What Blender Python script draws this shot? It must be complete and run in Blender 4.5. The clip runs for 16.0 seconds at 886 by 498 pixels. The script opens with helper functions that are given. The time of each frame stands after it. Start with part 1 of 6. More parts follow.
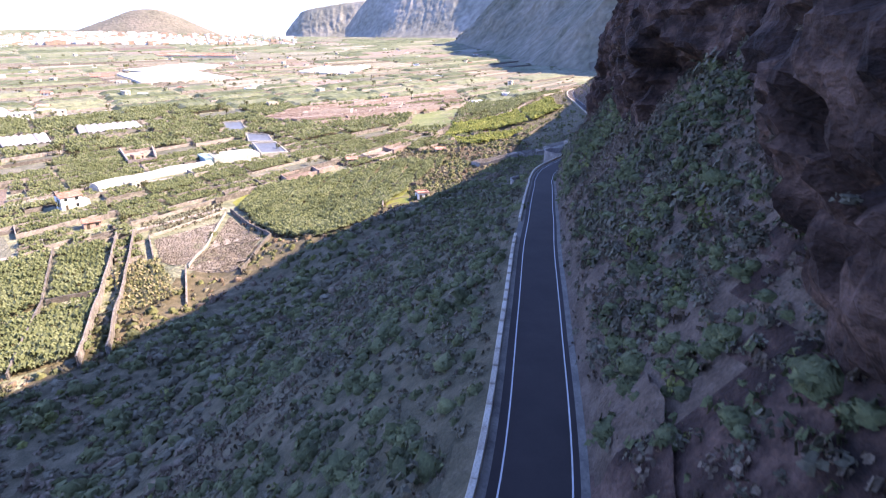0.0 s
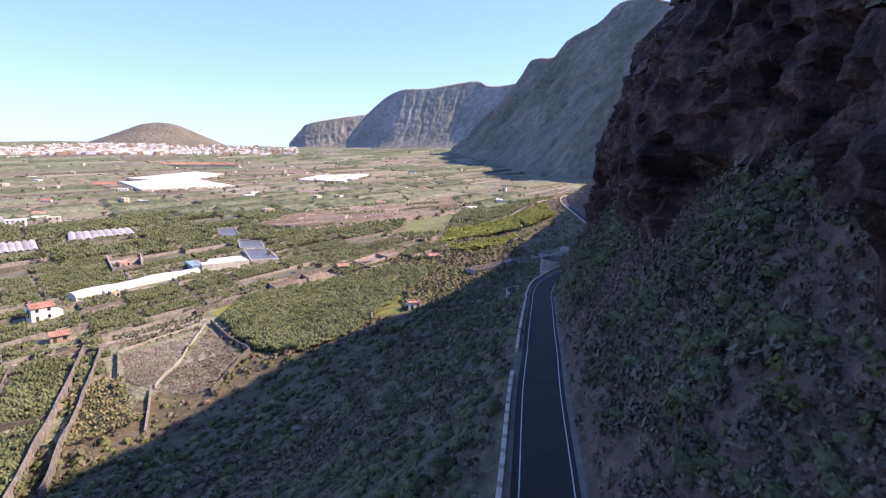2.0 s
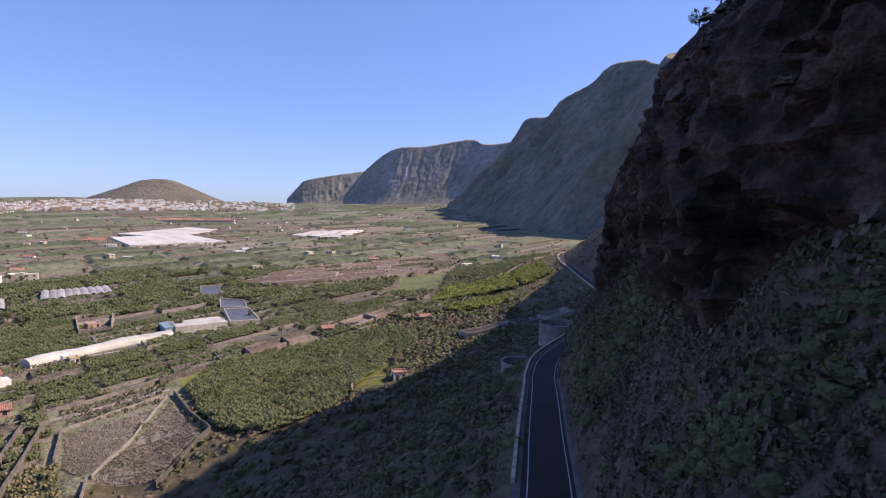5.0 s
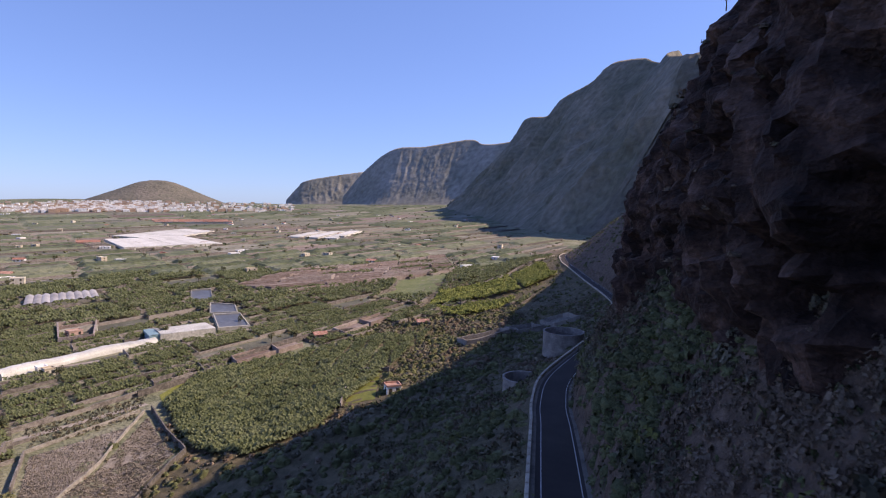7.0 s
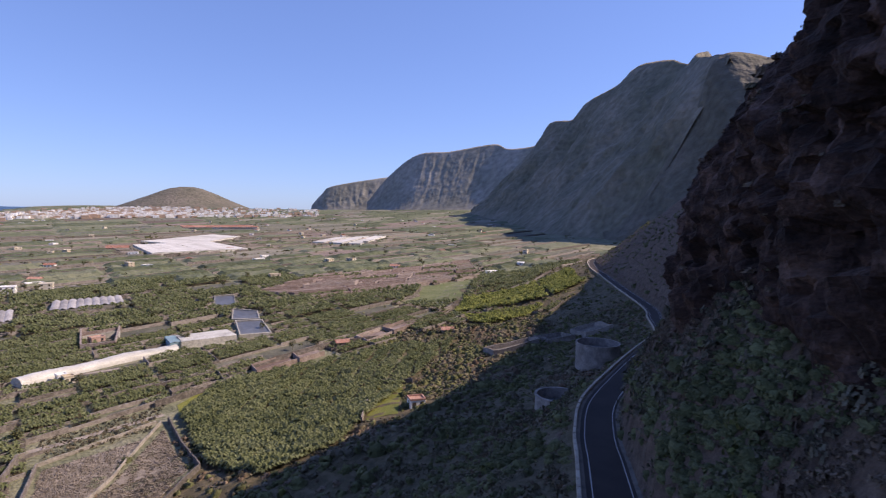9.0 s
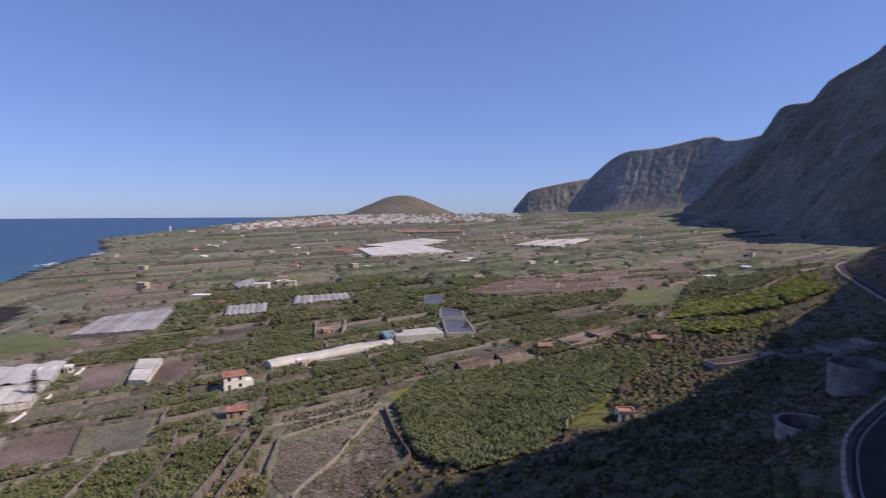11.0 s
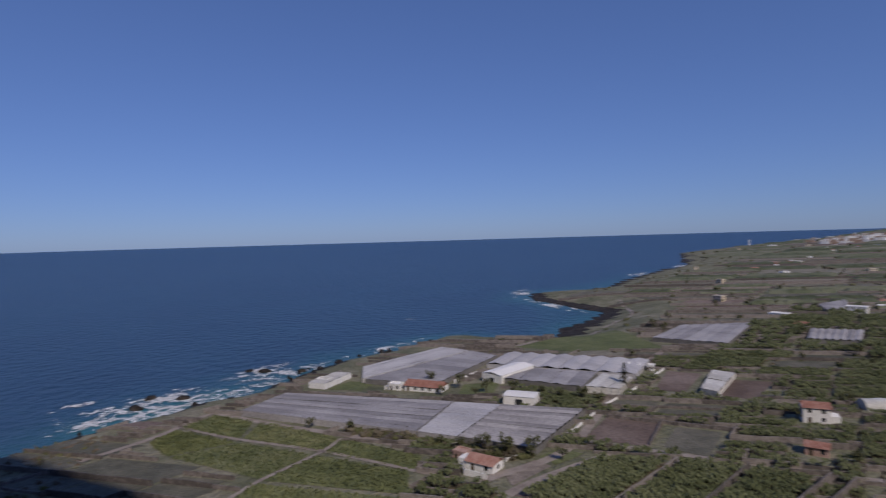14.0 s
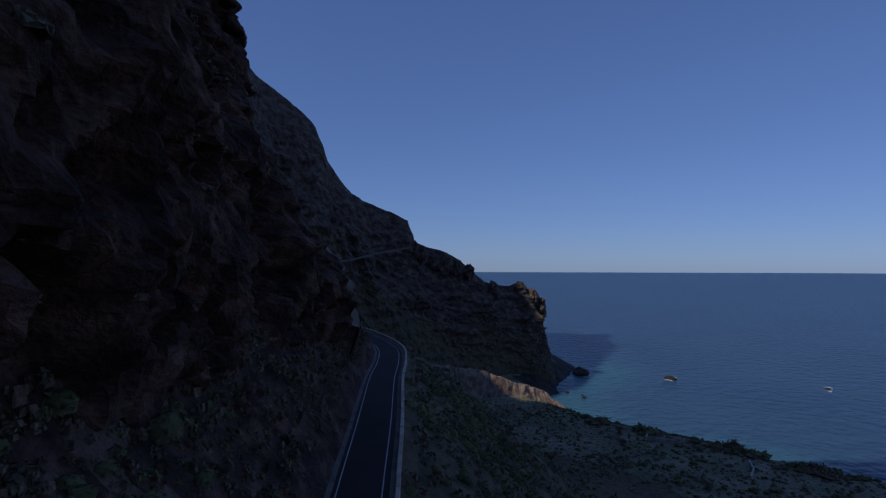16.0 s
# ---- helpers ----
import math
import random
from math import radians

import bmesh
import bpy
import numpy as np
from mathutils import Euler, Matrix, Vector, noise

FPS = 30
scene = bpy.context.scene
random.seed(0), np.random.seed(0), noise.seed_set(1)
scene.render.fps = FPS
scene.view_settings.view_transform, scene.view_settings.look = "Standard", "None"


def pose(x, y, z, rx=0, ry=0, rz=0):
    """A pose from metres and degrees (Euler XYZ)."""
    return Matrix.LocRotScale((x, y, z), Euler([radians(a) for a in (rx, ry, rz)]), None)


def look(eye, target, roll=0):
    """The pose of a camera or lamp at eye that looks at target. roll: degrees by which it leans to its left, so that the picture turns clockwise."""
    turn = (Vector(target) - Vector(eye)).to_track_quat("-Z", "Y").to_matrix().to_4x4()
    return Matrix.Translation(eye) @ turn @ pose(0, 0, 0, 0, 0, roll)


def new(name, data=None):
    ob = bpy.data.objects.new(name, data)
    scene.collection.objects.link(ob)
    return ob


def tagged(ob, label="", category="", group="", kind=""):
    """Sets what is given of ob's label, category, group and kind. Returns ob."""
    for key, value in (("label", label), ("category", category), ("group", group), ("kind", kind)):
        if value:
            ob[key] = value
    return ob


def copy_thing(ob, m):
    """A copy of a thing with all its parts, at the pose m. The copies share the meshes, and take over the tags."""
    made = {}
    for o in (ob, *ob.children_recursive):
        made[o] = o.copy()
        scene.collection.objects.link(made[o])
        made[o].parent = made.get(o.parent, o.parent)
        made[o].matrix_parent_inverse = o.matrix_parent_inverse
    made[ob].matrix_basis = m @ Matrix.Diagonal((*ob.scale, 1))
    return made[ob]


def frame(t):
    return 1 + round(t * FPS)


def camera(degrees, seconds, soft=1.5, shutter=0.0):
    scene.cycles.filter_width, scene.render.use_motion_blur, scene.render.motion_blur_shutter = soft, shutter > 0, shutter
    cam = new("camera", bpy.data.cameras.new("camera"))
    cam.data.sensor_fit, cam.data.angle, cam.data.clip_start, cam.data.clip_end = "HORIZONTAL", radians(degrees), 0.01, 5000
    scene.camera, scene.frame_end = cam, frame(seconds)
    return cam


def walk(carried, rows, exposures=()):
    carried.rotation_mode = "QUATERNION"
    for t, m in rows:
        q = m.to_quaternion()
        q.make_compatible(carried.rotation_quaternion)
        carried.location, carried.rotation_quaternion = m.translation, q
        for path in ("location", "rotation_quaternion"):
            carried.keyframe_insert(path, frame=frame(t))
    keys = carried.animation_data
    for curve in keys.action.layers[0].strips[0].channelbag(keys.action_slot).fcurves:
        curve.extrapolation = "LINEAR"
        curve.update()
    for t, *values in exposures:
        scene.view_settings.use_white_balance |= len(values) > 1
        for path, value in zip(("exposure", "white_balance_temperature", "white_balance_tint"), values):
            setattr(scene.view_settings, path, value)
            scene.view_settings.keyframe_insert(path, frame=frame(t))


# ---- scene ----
cam = camera(76.17, 16.0, soft=1.15, shutter=0.4)
PATH = [
    (0.0, pose(-0.07, 1.11, 29.09, 69.69, -1.60, 0.11)),
    (0.5, pose(0.30, 3.82, 29.07, 72.24, -1.58, 0.01)),
    (1.0, pose(0.62, 6.49, 29.04, 74.81, -1.58, -0.08)),
    (1.5, pose(0.99, 9.19, 28.97, 77.44, -1.56, -0.16)),
    (2.0, pose(1.38, 11.88, 28.87, 80.08, -1.53, -0.25)),
    (2.5, pose(1.75, 14.57, 28.74, 82.71, -1.58, -0.33)),
    (3.0, pose(2.11, 17.19, 28.67, 85.26, -1.58, -0.39)),
    (3.5, pose(2.56, 19.80, 28.60, 85.75, -1.58, -0.45)),
    (4.0, pose(2.94, 22.52, 28.54, 85.76, -1.64, -0.52)),
    (4.2, pose(3.11, 23.62, 28.52, 85.74, -1.69, -0.55)),
    (6.3, pose(4.77, 36.70, 28.41, 85.70, -1.45, -0.68)),
    (6.5, pose(4.88, 37.92, 28.41, 85.70, -1.45, -0.66)),
    (7.0, pose(5.01, 40.86, 28.46, 85.74, -1.40, -0.61)),
    (7.5, pose(5.04, 43.57, 28.52, 85.85, -1.34, -0.67)),
    (8.0, pose(5.01, 46.00, 28.53, 86.00, -1.30, -0.73)),
    (8.2, pose(4.92, 46.79, 28.51, 86.13, -1.38, -0.78)),
    (10.3, pose(3.51, 52.10, 27.27, 86.21, -0.22, 13.02)),
    (10.5, pose(3.36, 52.51, 27.23, 86.23, -0.10, 15.20)),
    (11.0, pose(3.09, 53.29, 27.11, 86.36, 0.25, 21.92)),
    (11.5, pose(2.78, 53.96, 27.01, 86.61, 0.78, 29.95)),
    (12.0, pose(2.45, 54.58, 26.92, 86.91, 1.11, 38.84)),
    (12.5, pose(2.03, 55.20, 26.87, 87.34, 1.48, 48.07)),
    (13.0, pose(1.62, 55.80, 26.84, 87.66, 1.54, 57.53)),
    (13.5, pose(1.90, 55.80, 26.76, 88.15, 1.64, 66.78)),
    (14.0, pose(3.40, 54.80, 26.43, 88.79, 1.64, 76.12)),
    (14.2, pose(4.10, 54.20, 26.40, 89.04, 2.16, 81.39)),
    (14.5, pose(5.60, 53.00, 26.42, 89.94, 1.98, 96.98)),
    (14.7, pose(6.50, 52.20, 26.54, 90.54, 1.88, 111.43)),
    (15.0, pose(7.70, 51.00, 26.80, 91.38, 1.23, 133.35)),
    (15.2, pose(8.20, 50.30, 26.91, 91.73, 0.62, 145.41)),
    (15.4, pose(8.55, 49.60, 26.96, 91.85, 0.21, 153.51)),
    (15.5, pose(8.70, 49.30, 26.98, 91.78, -0.62, 156.06)),
    (15.6, pose(8.80, 48.95, 27.00, 91.81, -0.44, 157.60)),
    (16.0, pose(9.15, 47.73, 27.01, 91.97, -0.16, 160.02)),
]
walk(cam, PATH, exposures=[
    (0.0, 2.02, 7600, 21), (0.5, 1.86, 7600, 21), (1.0, 1.68, 7600, 21), (1.5, 1.38, 7600, 21), (2.0, 1.08, 7600, 21), (2.5, 0.82, 7600, 21), (3.0, 0.5, 7600, 21), (3.5, 0.34, 7600, 21),
    (4.0, 0.3, 7600, 21), (8.0, 0.3, 7600, 21), (10.5, -0.05, 7450, 21), (11.5, -0.38, 7150, 21), (12.5, -0.7, 7050, 21), (13.5, -0.96, 6850, 18), (14.5, -1.12, 6650, 15), (15.0, -1.32, 6650, 14),
    (15.5, -1.12, 6700, 13), (16.0, -1.0, 6800, 13)])

# ---- light ----
SUN_EL, SUN_AZ = radians(43), radians(11)          # azimuth counted from +x towards +y
sun_dir = Vector((math.cos(SUN_EL) * math.cos(SUN_AZ), math.cos(SUN_EL) * math.sin(SUN_AZ), math.sin(SUN_EL)))
world = bpy.data.worlds.new("world")
scene.world = world
world.use_nodes = True
wn = world.node_tree
wn.nodes.clear()
sky = wn.nodes.new("ShaderNodeTexSky")
sky.sky_type = "NISHITA"
sky.sun_disc = False
sky.sun_elevation, sky.sun_rotation = SUN_EL, math.pi / 2 - SUN_AZ
sky.air_density, sky.dust_density, sky.ozone_density = 0.9, 0.2, 4.0
bg = wn.nodes.new("ShaderNodeBackground")
bg.inputs["Strength"].default_value = 0.15
wo = wn.nodes.new("ShaderNodeOutputWorld")
flat = wn.nodes.new("ShaderNodeGamma")             # haze evens the sky out between zenith and horizon
flat.inputs["Gamma"].default_value = 0.64
wn.links.new(sky.outputs[0], flat.inputs["Color"])
hue = wn.nodes.new("ShaderNodeMix")
hue.data_type, hue.blend_type = "RGBA", "MULTIPLY"
hue.inputs["Factor"].default_value = 1.0
hue.inputs["B"].default_value = (0.81, 1.16, 2.02, 1)
wn.links.new(flat.outputs[0], hue.inputs["A"])
wn.links.new(hue.outputs["Result"], bg.inputs["Color"])
wn.links.new(bg.outputs[0], wo.inputs["Surface"])
sun = new("sun", bpy.data.lights.new("sun", "SUN"))
sun.data.energy, sun.data.angle, sun.data.color = 5.0, radians(0.53), (1.0, 0.925, 0.81)
sun.matrix_world = look(sun_dir * 900, (0, 0, 0))

# ---- numbers and shapes ----
SEA = -50.4


def lattice(ix, iy, iz, seed):
    h = (ix * 374761393 + iy * 668265263 + iz * 2147483647 + seed * 974634777) & 0xFFFFFFFF
    h = ((h ^ (h >> 13)) * 1274126177) & 0xFFFFFFFF
    h = ((h ^ (h >> 16)) * 2246822519) & 0xFFFFFFFF
    return ((h ^ (h >> 15)) & 0xFFFFFF) / 0xFFFFFF * 2 - 1


def vnoise(p, seed=0):
    """Smooth value noise in -1..1 at the points p (n x 3)."""
    i = np.floor(p).astype(np.int64)
    f = p - i
    f = f * f * f * (f * (f * 6 - 15) + 10)
    out = 0
    for a in (0, 1):
        wa = f[:, 0] if a else 1 - f[:, 0]
        for b in (0, 1):
            wb = f[:, 1] if b else 1 - f[:, 1]
            for c in (0, 1):
                wc = f[:, 2] if c else 1 - f[:, 2]
                out = out + wa * wb * wc * lattice(i[:, 0] + a, i[:, 1] + b, i[:, 2] + c, seed)
    return out


def fbm(p, scale, octaves=4, seed=0, ridged=False):
    p = np.asarray(p, float) / scale
    total, amp, norm = 0, 1.0, 0
    for k in range(octaves):
        v = vnoise(p * 2.03 ** k + 17.3 * k, seed + k)
        if ridged:
            v = 1 - 2 * np.abs(v)
        total, norm, amp = total + amp * v, norm + amp, amp * 0.5
    return total / norm


def spline(points, step):
    """A smooth line through the points (Catmull-Rom), about one sample per step."""
    p = np.array(points, float)
    p = np.vstack([2 * p[0] - p[1], p, 2 * p[-1] - p[-2]])
    out = []
    for k in range(1, len(p) - 2):
        n = max(2, int(np.linalg.norm(p[k + 1] - p[k]) / step))
        t = np.linspace(0, 1, n, endpoint=False)[:, None]
        a, b, c, d = p[k - 1], p[k], p[k + 1], p[k + 2]
        out.append(0.5 * (2 * b + (c - a) * t + (2 * a - 5 * b + 4 * c - d) * t ** 2 + (3 * b - a - 3 * c + d) * t ** 3))
    out.append(p[-2][None])
    return np.vstack(out)


ROAD = spline([(40, -165, 18), (20, -135, 16.5), (-4, -100, 14.5), (-14, -76, 13.6), (-16, -60, 13.2), (-15.5, -48, 13), (-12.5, -36, 12.9), (-8.6, -24, 12.8),
               (-3.2, -5.3, 12.3), (0.7, 7.4, 11.4), (4.4, 20.3, 10.7), (7.6, 39, 9.7), (10.5, 57, 8.7), (12.9, 70, 7.7), (14.9, 81.3, 6.6), (17, 92.6, 5.6),
               (18.9, 102.7, 4.4), (20.6, 112, 3.5), (24.3, 125, 2.8), (33.3, 144, 1.8), (41.8, 161, 0.8), (55.3, 188, -1.2), (63.5, 213, -4), (71.5, 242, -6.6),
               (79, 270, -7.8), (85.5, 332, -8.2), (92, 390, -8.5), (98.5, 448, -8.8), (116, 525, -10), (150, 600, -12), (230, 760, -14)], 1.0)
ROAD_T = np.gradient(ROAD, axis=0)
ROAD_T[:, 2] = 0
ROAD_T /= np.linalg.norm(ROAD_T, axis=1)[:, None]
ROAD_N = np.stack([ROAD_T[:, 1], -ROAD_T[:, 0], 0 * ROAD_T[:, 0]], 1)      # uphill side
COAST = np.array([(-330, -900), (-290, -520), (-235, -330), (-203, -297), (-168, -262), (-152, -215), (-160, -163), (-180, -121), (-196, -75),
                  (-230, -46), (-261, -17), (-281, 19), (-319, 44), (-343, 68), (-401, 149), (-373, 221), (-430, 285), (-483, 336),
                  (-600, 315), (-698, 339), (-690, 420), (-723, 474), (-900, 650), (-1052, 839), (-1300, 1030), (-1602, 1235), (-1900, 1780),
                  (-2300, 2400), (-3200, 3500), (-4300, 4900)], float)


def road_frame(x, y):
    """For places on the plan: the way across from the road's middle (uphill positive), the road's height and the index along it."""
    s, z, k = np.empty(len(x)), np.empty(len(x)), np.empty(len(x), int)
    line = ROAD[::2]
    for a in range(0, len(x), 20000):
        b = slice(a, a + 20000)
        d2 = (x[b, None] - line[None, :, 0]) ** 2 + (y[b, None] - line[None, :, 1]) ** 2
        i = d2.argmin(1) * 2
        i = np.minimum(i, len(ROAD) - 1)
        dx, dy = x[b] - ROAD[i, 0], y[b] - ROAD[i, 1]
        side = dx * ROAD_N[i, 0] + dy * ROAD_N[i, 1]
        s[b] = np.where(np.hypot(dx, dy) < 6, side, np.hypot(dx, dy) * np.sign(side))
        z[b], k[b] = ROAD[i, 2], i
    return s, z, k


def coast_distance(x, y):
    """Metres from the shore line, positive on land."""
    best = np.full(len(x), 1e9)
    inside = np.zeros(len(x), bool)
    ring = np.vstack([COAST, [(9000, 9000), (9000, -6000), (-330, -6000)]])
    for p, q in zip(COAST[:-1], COAST[1:]):
        e = q - p
        t = np.clip(((x - p[0]) * e[0] + (y - p[1]) * e[1]) / (e @ e), 0, 1)
        best = np.minimum(best, np.hypot(x - p[0] - t * e[0], y - p[1] - t * e[1]))
    for p, q in zip(ring, np.roll(ring, -1, 0)):
        hit = ((p[1] > y) != (q[1] > y)) & (x < (q[0] - p[0]) * (y - p[1]) / (q[1] - p[1] + 1e-12) + p[0])
        inside ^= hit
    return np.where(inside, best, -best)


def smooth(a, b, v):
    t = np.clip((v - a) / (b - a), 0, 1)
    return t * t * (3 - 2 * t)


# unseen crest behind the rock wall, heights set by the shadow it casts
HILL_Y = [-900, -300, -200, -186, -173, -150, -136, -100, -60, -17, 10, 40, 75, 116, 150, 190, 260, 420, 650, 900]
HILL_H = [150, 560, 370, 325, 214, 216, 255, 226, 228, 335, 345, 300, 215, 138, 142, 138, 130, 95, 62, 10]
BASE_Y = [-165, -100, -60, -30, -15, 0, 15, 28, 38, 47, 58, 68, 78, 90, 107, 116, 128, 150, 190, 240, 300]
BASE_D = [14, 12, 8, 4.5, 8, 7.5, 6.5, 7.5, 9, 13, 10, 6.5, 6.5, 7, 5, 5, 7, 9, 14, 60, 90]
STEEP_Y = [-60, 0, 40, 60, 95, 125, 190, 320, 400, 520]
STEEP = [0.8, 1.1, 1.2, 1.5, 1.7, 1.6, 1.3, 1.3, 1.0, 0.72]
FALL_D = [0, 5, 12, 20, 33, 45, 62, 85, 105]         # how the slope below the road runs out into the plain
FALL_Y = [105, 135, 162, 205, 260]
FALL = np.array([[1, 0.92, 0.80, 0.66, 0.42, 0.25, 0.08, 0.01, 0], [1, 0.88, 0.72, 0.58, 0.37, 0.22, 0.10, 0.02, 0], [1, 0.86, 0.68, 0.60, 0.52, 0.42, 0.22, 0.06, 0],
                 [1, 0.84, 0.66, 0.56, 0.46, 0.36, 0.24, 0.10, 0], [1, 0.90, 0.78, 0.66, 0.48, 0.35, 0.20, 0.08, 0]])
CUT_Y = [-60, 0, 60, 85, 100, 118, 175, 205, 300]    # height of the cut bank beside the road
CUT_H = [2.0, 1.2, 0.9, 1.6, 3.0, 3.5, 3.5, 2.5, 1.0]


def fall_share(d, y):
    """The share of the drop from the road to the plain that is left d metres down the slope."""
    rows = np.stack([np.interp(d, FALL_D, row) for row in FALL])
    k = np.clip(np.interp(y, FALL_Y, np.arange(len(FALL_Y))), 0, len(FALL_Y) - 1.001)
    i = k.astype(int)
    n = np.arange(len(d))
    return rows[i, n] * (1 - (k - i)) + rows[i + 1, n] * (k - i)


def height(x, y, rough=True):
    x, y = np.asarray(x, float).ravel(), np.asarray(y, float).ravel()
    s, zr, k = road_frame(x, y)
    far = smooth(600, 900, y)
    plain = -35.5 + 0.0182 * np.clip(x, -900, 200) + 0.0089 * np.clip(y, -200, 3200)
    dist = np.hypot(x, y)
    shore = coast_distance(x, y)
    plain = plain + 42 * smooth(1300, 3100, dist) * smooth(0, 900, shore)
    d = np.clip(-s - 2.9, 0, None)
    lower = plain + (zr - 0.35 - plain) * fall_share(d, y)
    u = np.clip(s - 2.6, 0, None)
    base = np.interp(y, BASE_Y, BASE_D)
    top = np.interp(y, HILL_Y, HILL_H)
    upper = zr + np.minimum(u, base) * np.interp(y, STEEP_Y, STEEP) + np.clip(u - base, 0, None) * 1.9 * (1 - far)
    upper = upper + np.interp(y, CUT_Y, CUT_H) * smooth(2.5, 4.2, s) * (1 - far)
    upper = np.minimum(upper, top + 0.22 * np.clip(u - base, 0, 150))
    upper = upper * (1 - far) + (plain + 0.12 * u) * far
    z = np.where(s < 0, lower, upper)
    z = z - 1.3 * np.exp(-((x - 24.8) ** 2 + (y - 161) ** 2) / 80.0)          # hollow round the lower tank
    z = z - 0.75 * (1 - smooth(2.8, 3.8, np.abs(s)))
    dc = shore
    if rough:
        bank = smooth(3.2, 10, np.abs(s)) * (1 - smooth(95, 125, -s)) * (1 - far)
        m = bank > 0
        if m.any():
            p = np.stack([x[m], y[m], 0 * x[m]], 1)
            z[m] += bank[m] * (fbm(p, 26, 3, 3) * 2.2 + fbm(p, 5, 3, 9) * 0.7)
    m = dc < 70
    if m.any():
        p = np.stack([x[m], y[m], 0 * x[m]], 1)
        c = dc[m] + 7 * fbm(p, 22, 3, 21) + 14 * fbm(p, 90, 2, 4) * smooth(200, 500, np.hypot(x[m], y[m]))
        shelf = SEA - 3 + 3.6 * smooth(-9, 2, c) + 1.2 * np.maximum(0, fbm(p, 9, 3, 31)) * smooth(-14, -2, c)
        z[m] = shelf + (z[m] - shelf) * smooth(1, 16 + 12 * smooth(-60, -20, y[m]) + 34 * smooth(110, 260, y[m]), c)
    return z


def ground_at(x, y):
    return height(np.array([x]), np.array([y]))[0]


# ---- meshes ----
def mesh_object(name, verts, faces, material, parent=None, flat=False, label=""):
    me = bpy.data.meshes.new(name)
    v = np.asarray(verts, np.float32)
    f = np.asarray(faces, np.int32)
    me.vertices.add(len(v))
    me.vertices.foreach_set("co", v.ravel())
    n = f.shape[1]
    me.loops.add(f.size)
    me.loops.foreach_set("vertex_index", f.ravel())
    me.polygons.add(len(f))
    me.polygons.foreach_set("loop_start", np.arange(0, f.size, n, dtype=np.int32))
    me.update(calc_edges=True)
    me.polygons.foreach_set("use_smooth", np.full(len(f), not flat))
    if material:
        me.materials.append(material)
    ob = new(name, me)
    if parent:
        ob.parent = parent
    if label:
        tagged(ob, label)
    return ob


def grid_faces(nu, nv, wrap=False):
    i = np.arange(nu * nv).reshape(nu, nv)
    a, b, c, d = i[:-1, :-1], i[1:, :-1], i[1:, 1:], i[:-1, 1:]
    return np.stack([a.ravel(), b.ravel(), c.ravel(), d.ravel()], 1)


def part(name, bm, material, parent=None, label=""):
    me = bpy.data.meshes.new(name)
    bm.to_mesh(me)
    bm.free()
    me.materials.append(material)
    ob = new(name, me)
    if parent:
        ob.parent = parent
    if label:
        tagged(ob, label)
    return ob


def thing(name, m, label, category, group="", kind=""):
    ob = new(name)
    ob.matrix_world = m
    return tagged(ob, label, category, group, kind)


def add_box(bm, x0, y0, z0, x1, y1, z1):
    v = [bm.verts.new((x, y, z)) for z in (z0, z1) for x, y in ((x0, y0), (x1, y0), (x1, y1), (x0, y1))]
    for f in ((3, 2, 1, 0), (4, 5, 6, 7), (0, 1, 5, 4), (1, 2, 6, 5), (2, 3, 7, 6), (3, 0, 4, 7)):
        bm.faces.new([v[k] for k in f])
    return v


def box(x0, y0, z0, x1, y1, z1, bevel=0.0):
    bm = bmesh.new()
    add_box(bm, x0, y0, z0, x1, y1, z1)
    if bevel:
        bmesh.ops.bevel(bm, geom=bm.edges[:], offset=bevel, segments=1, affect="EDGES")
    return bm


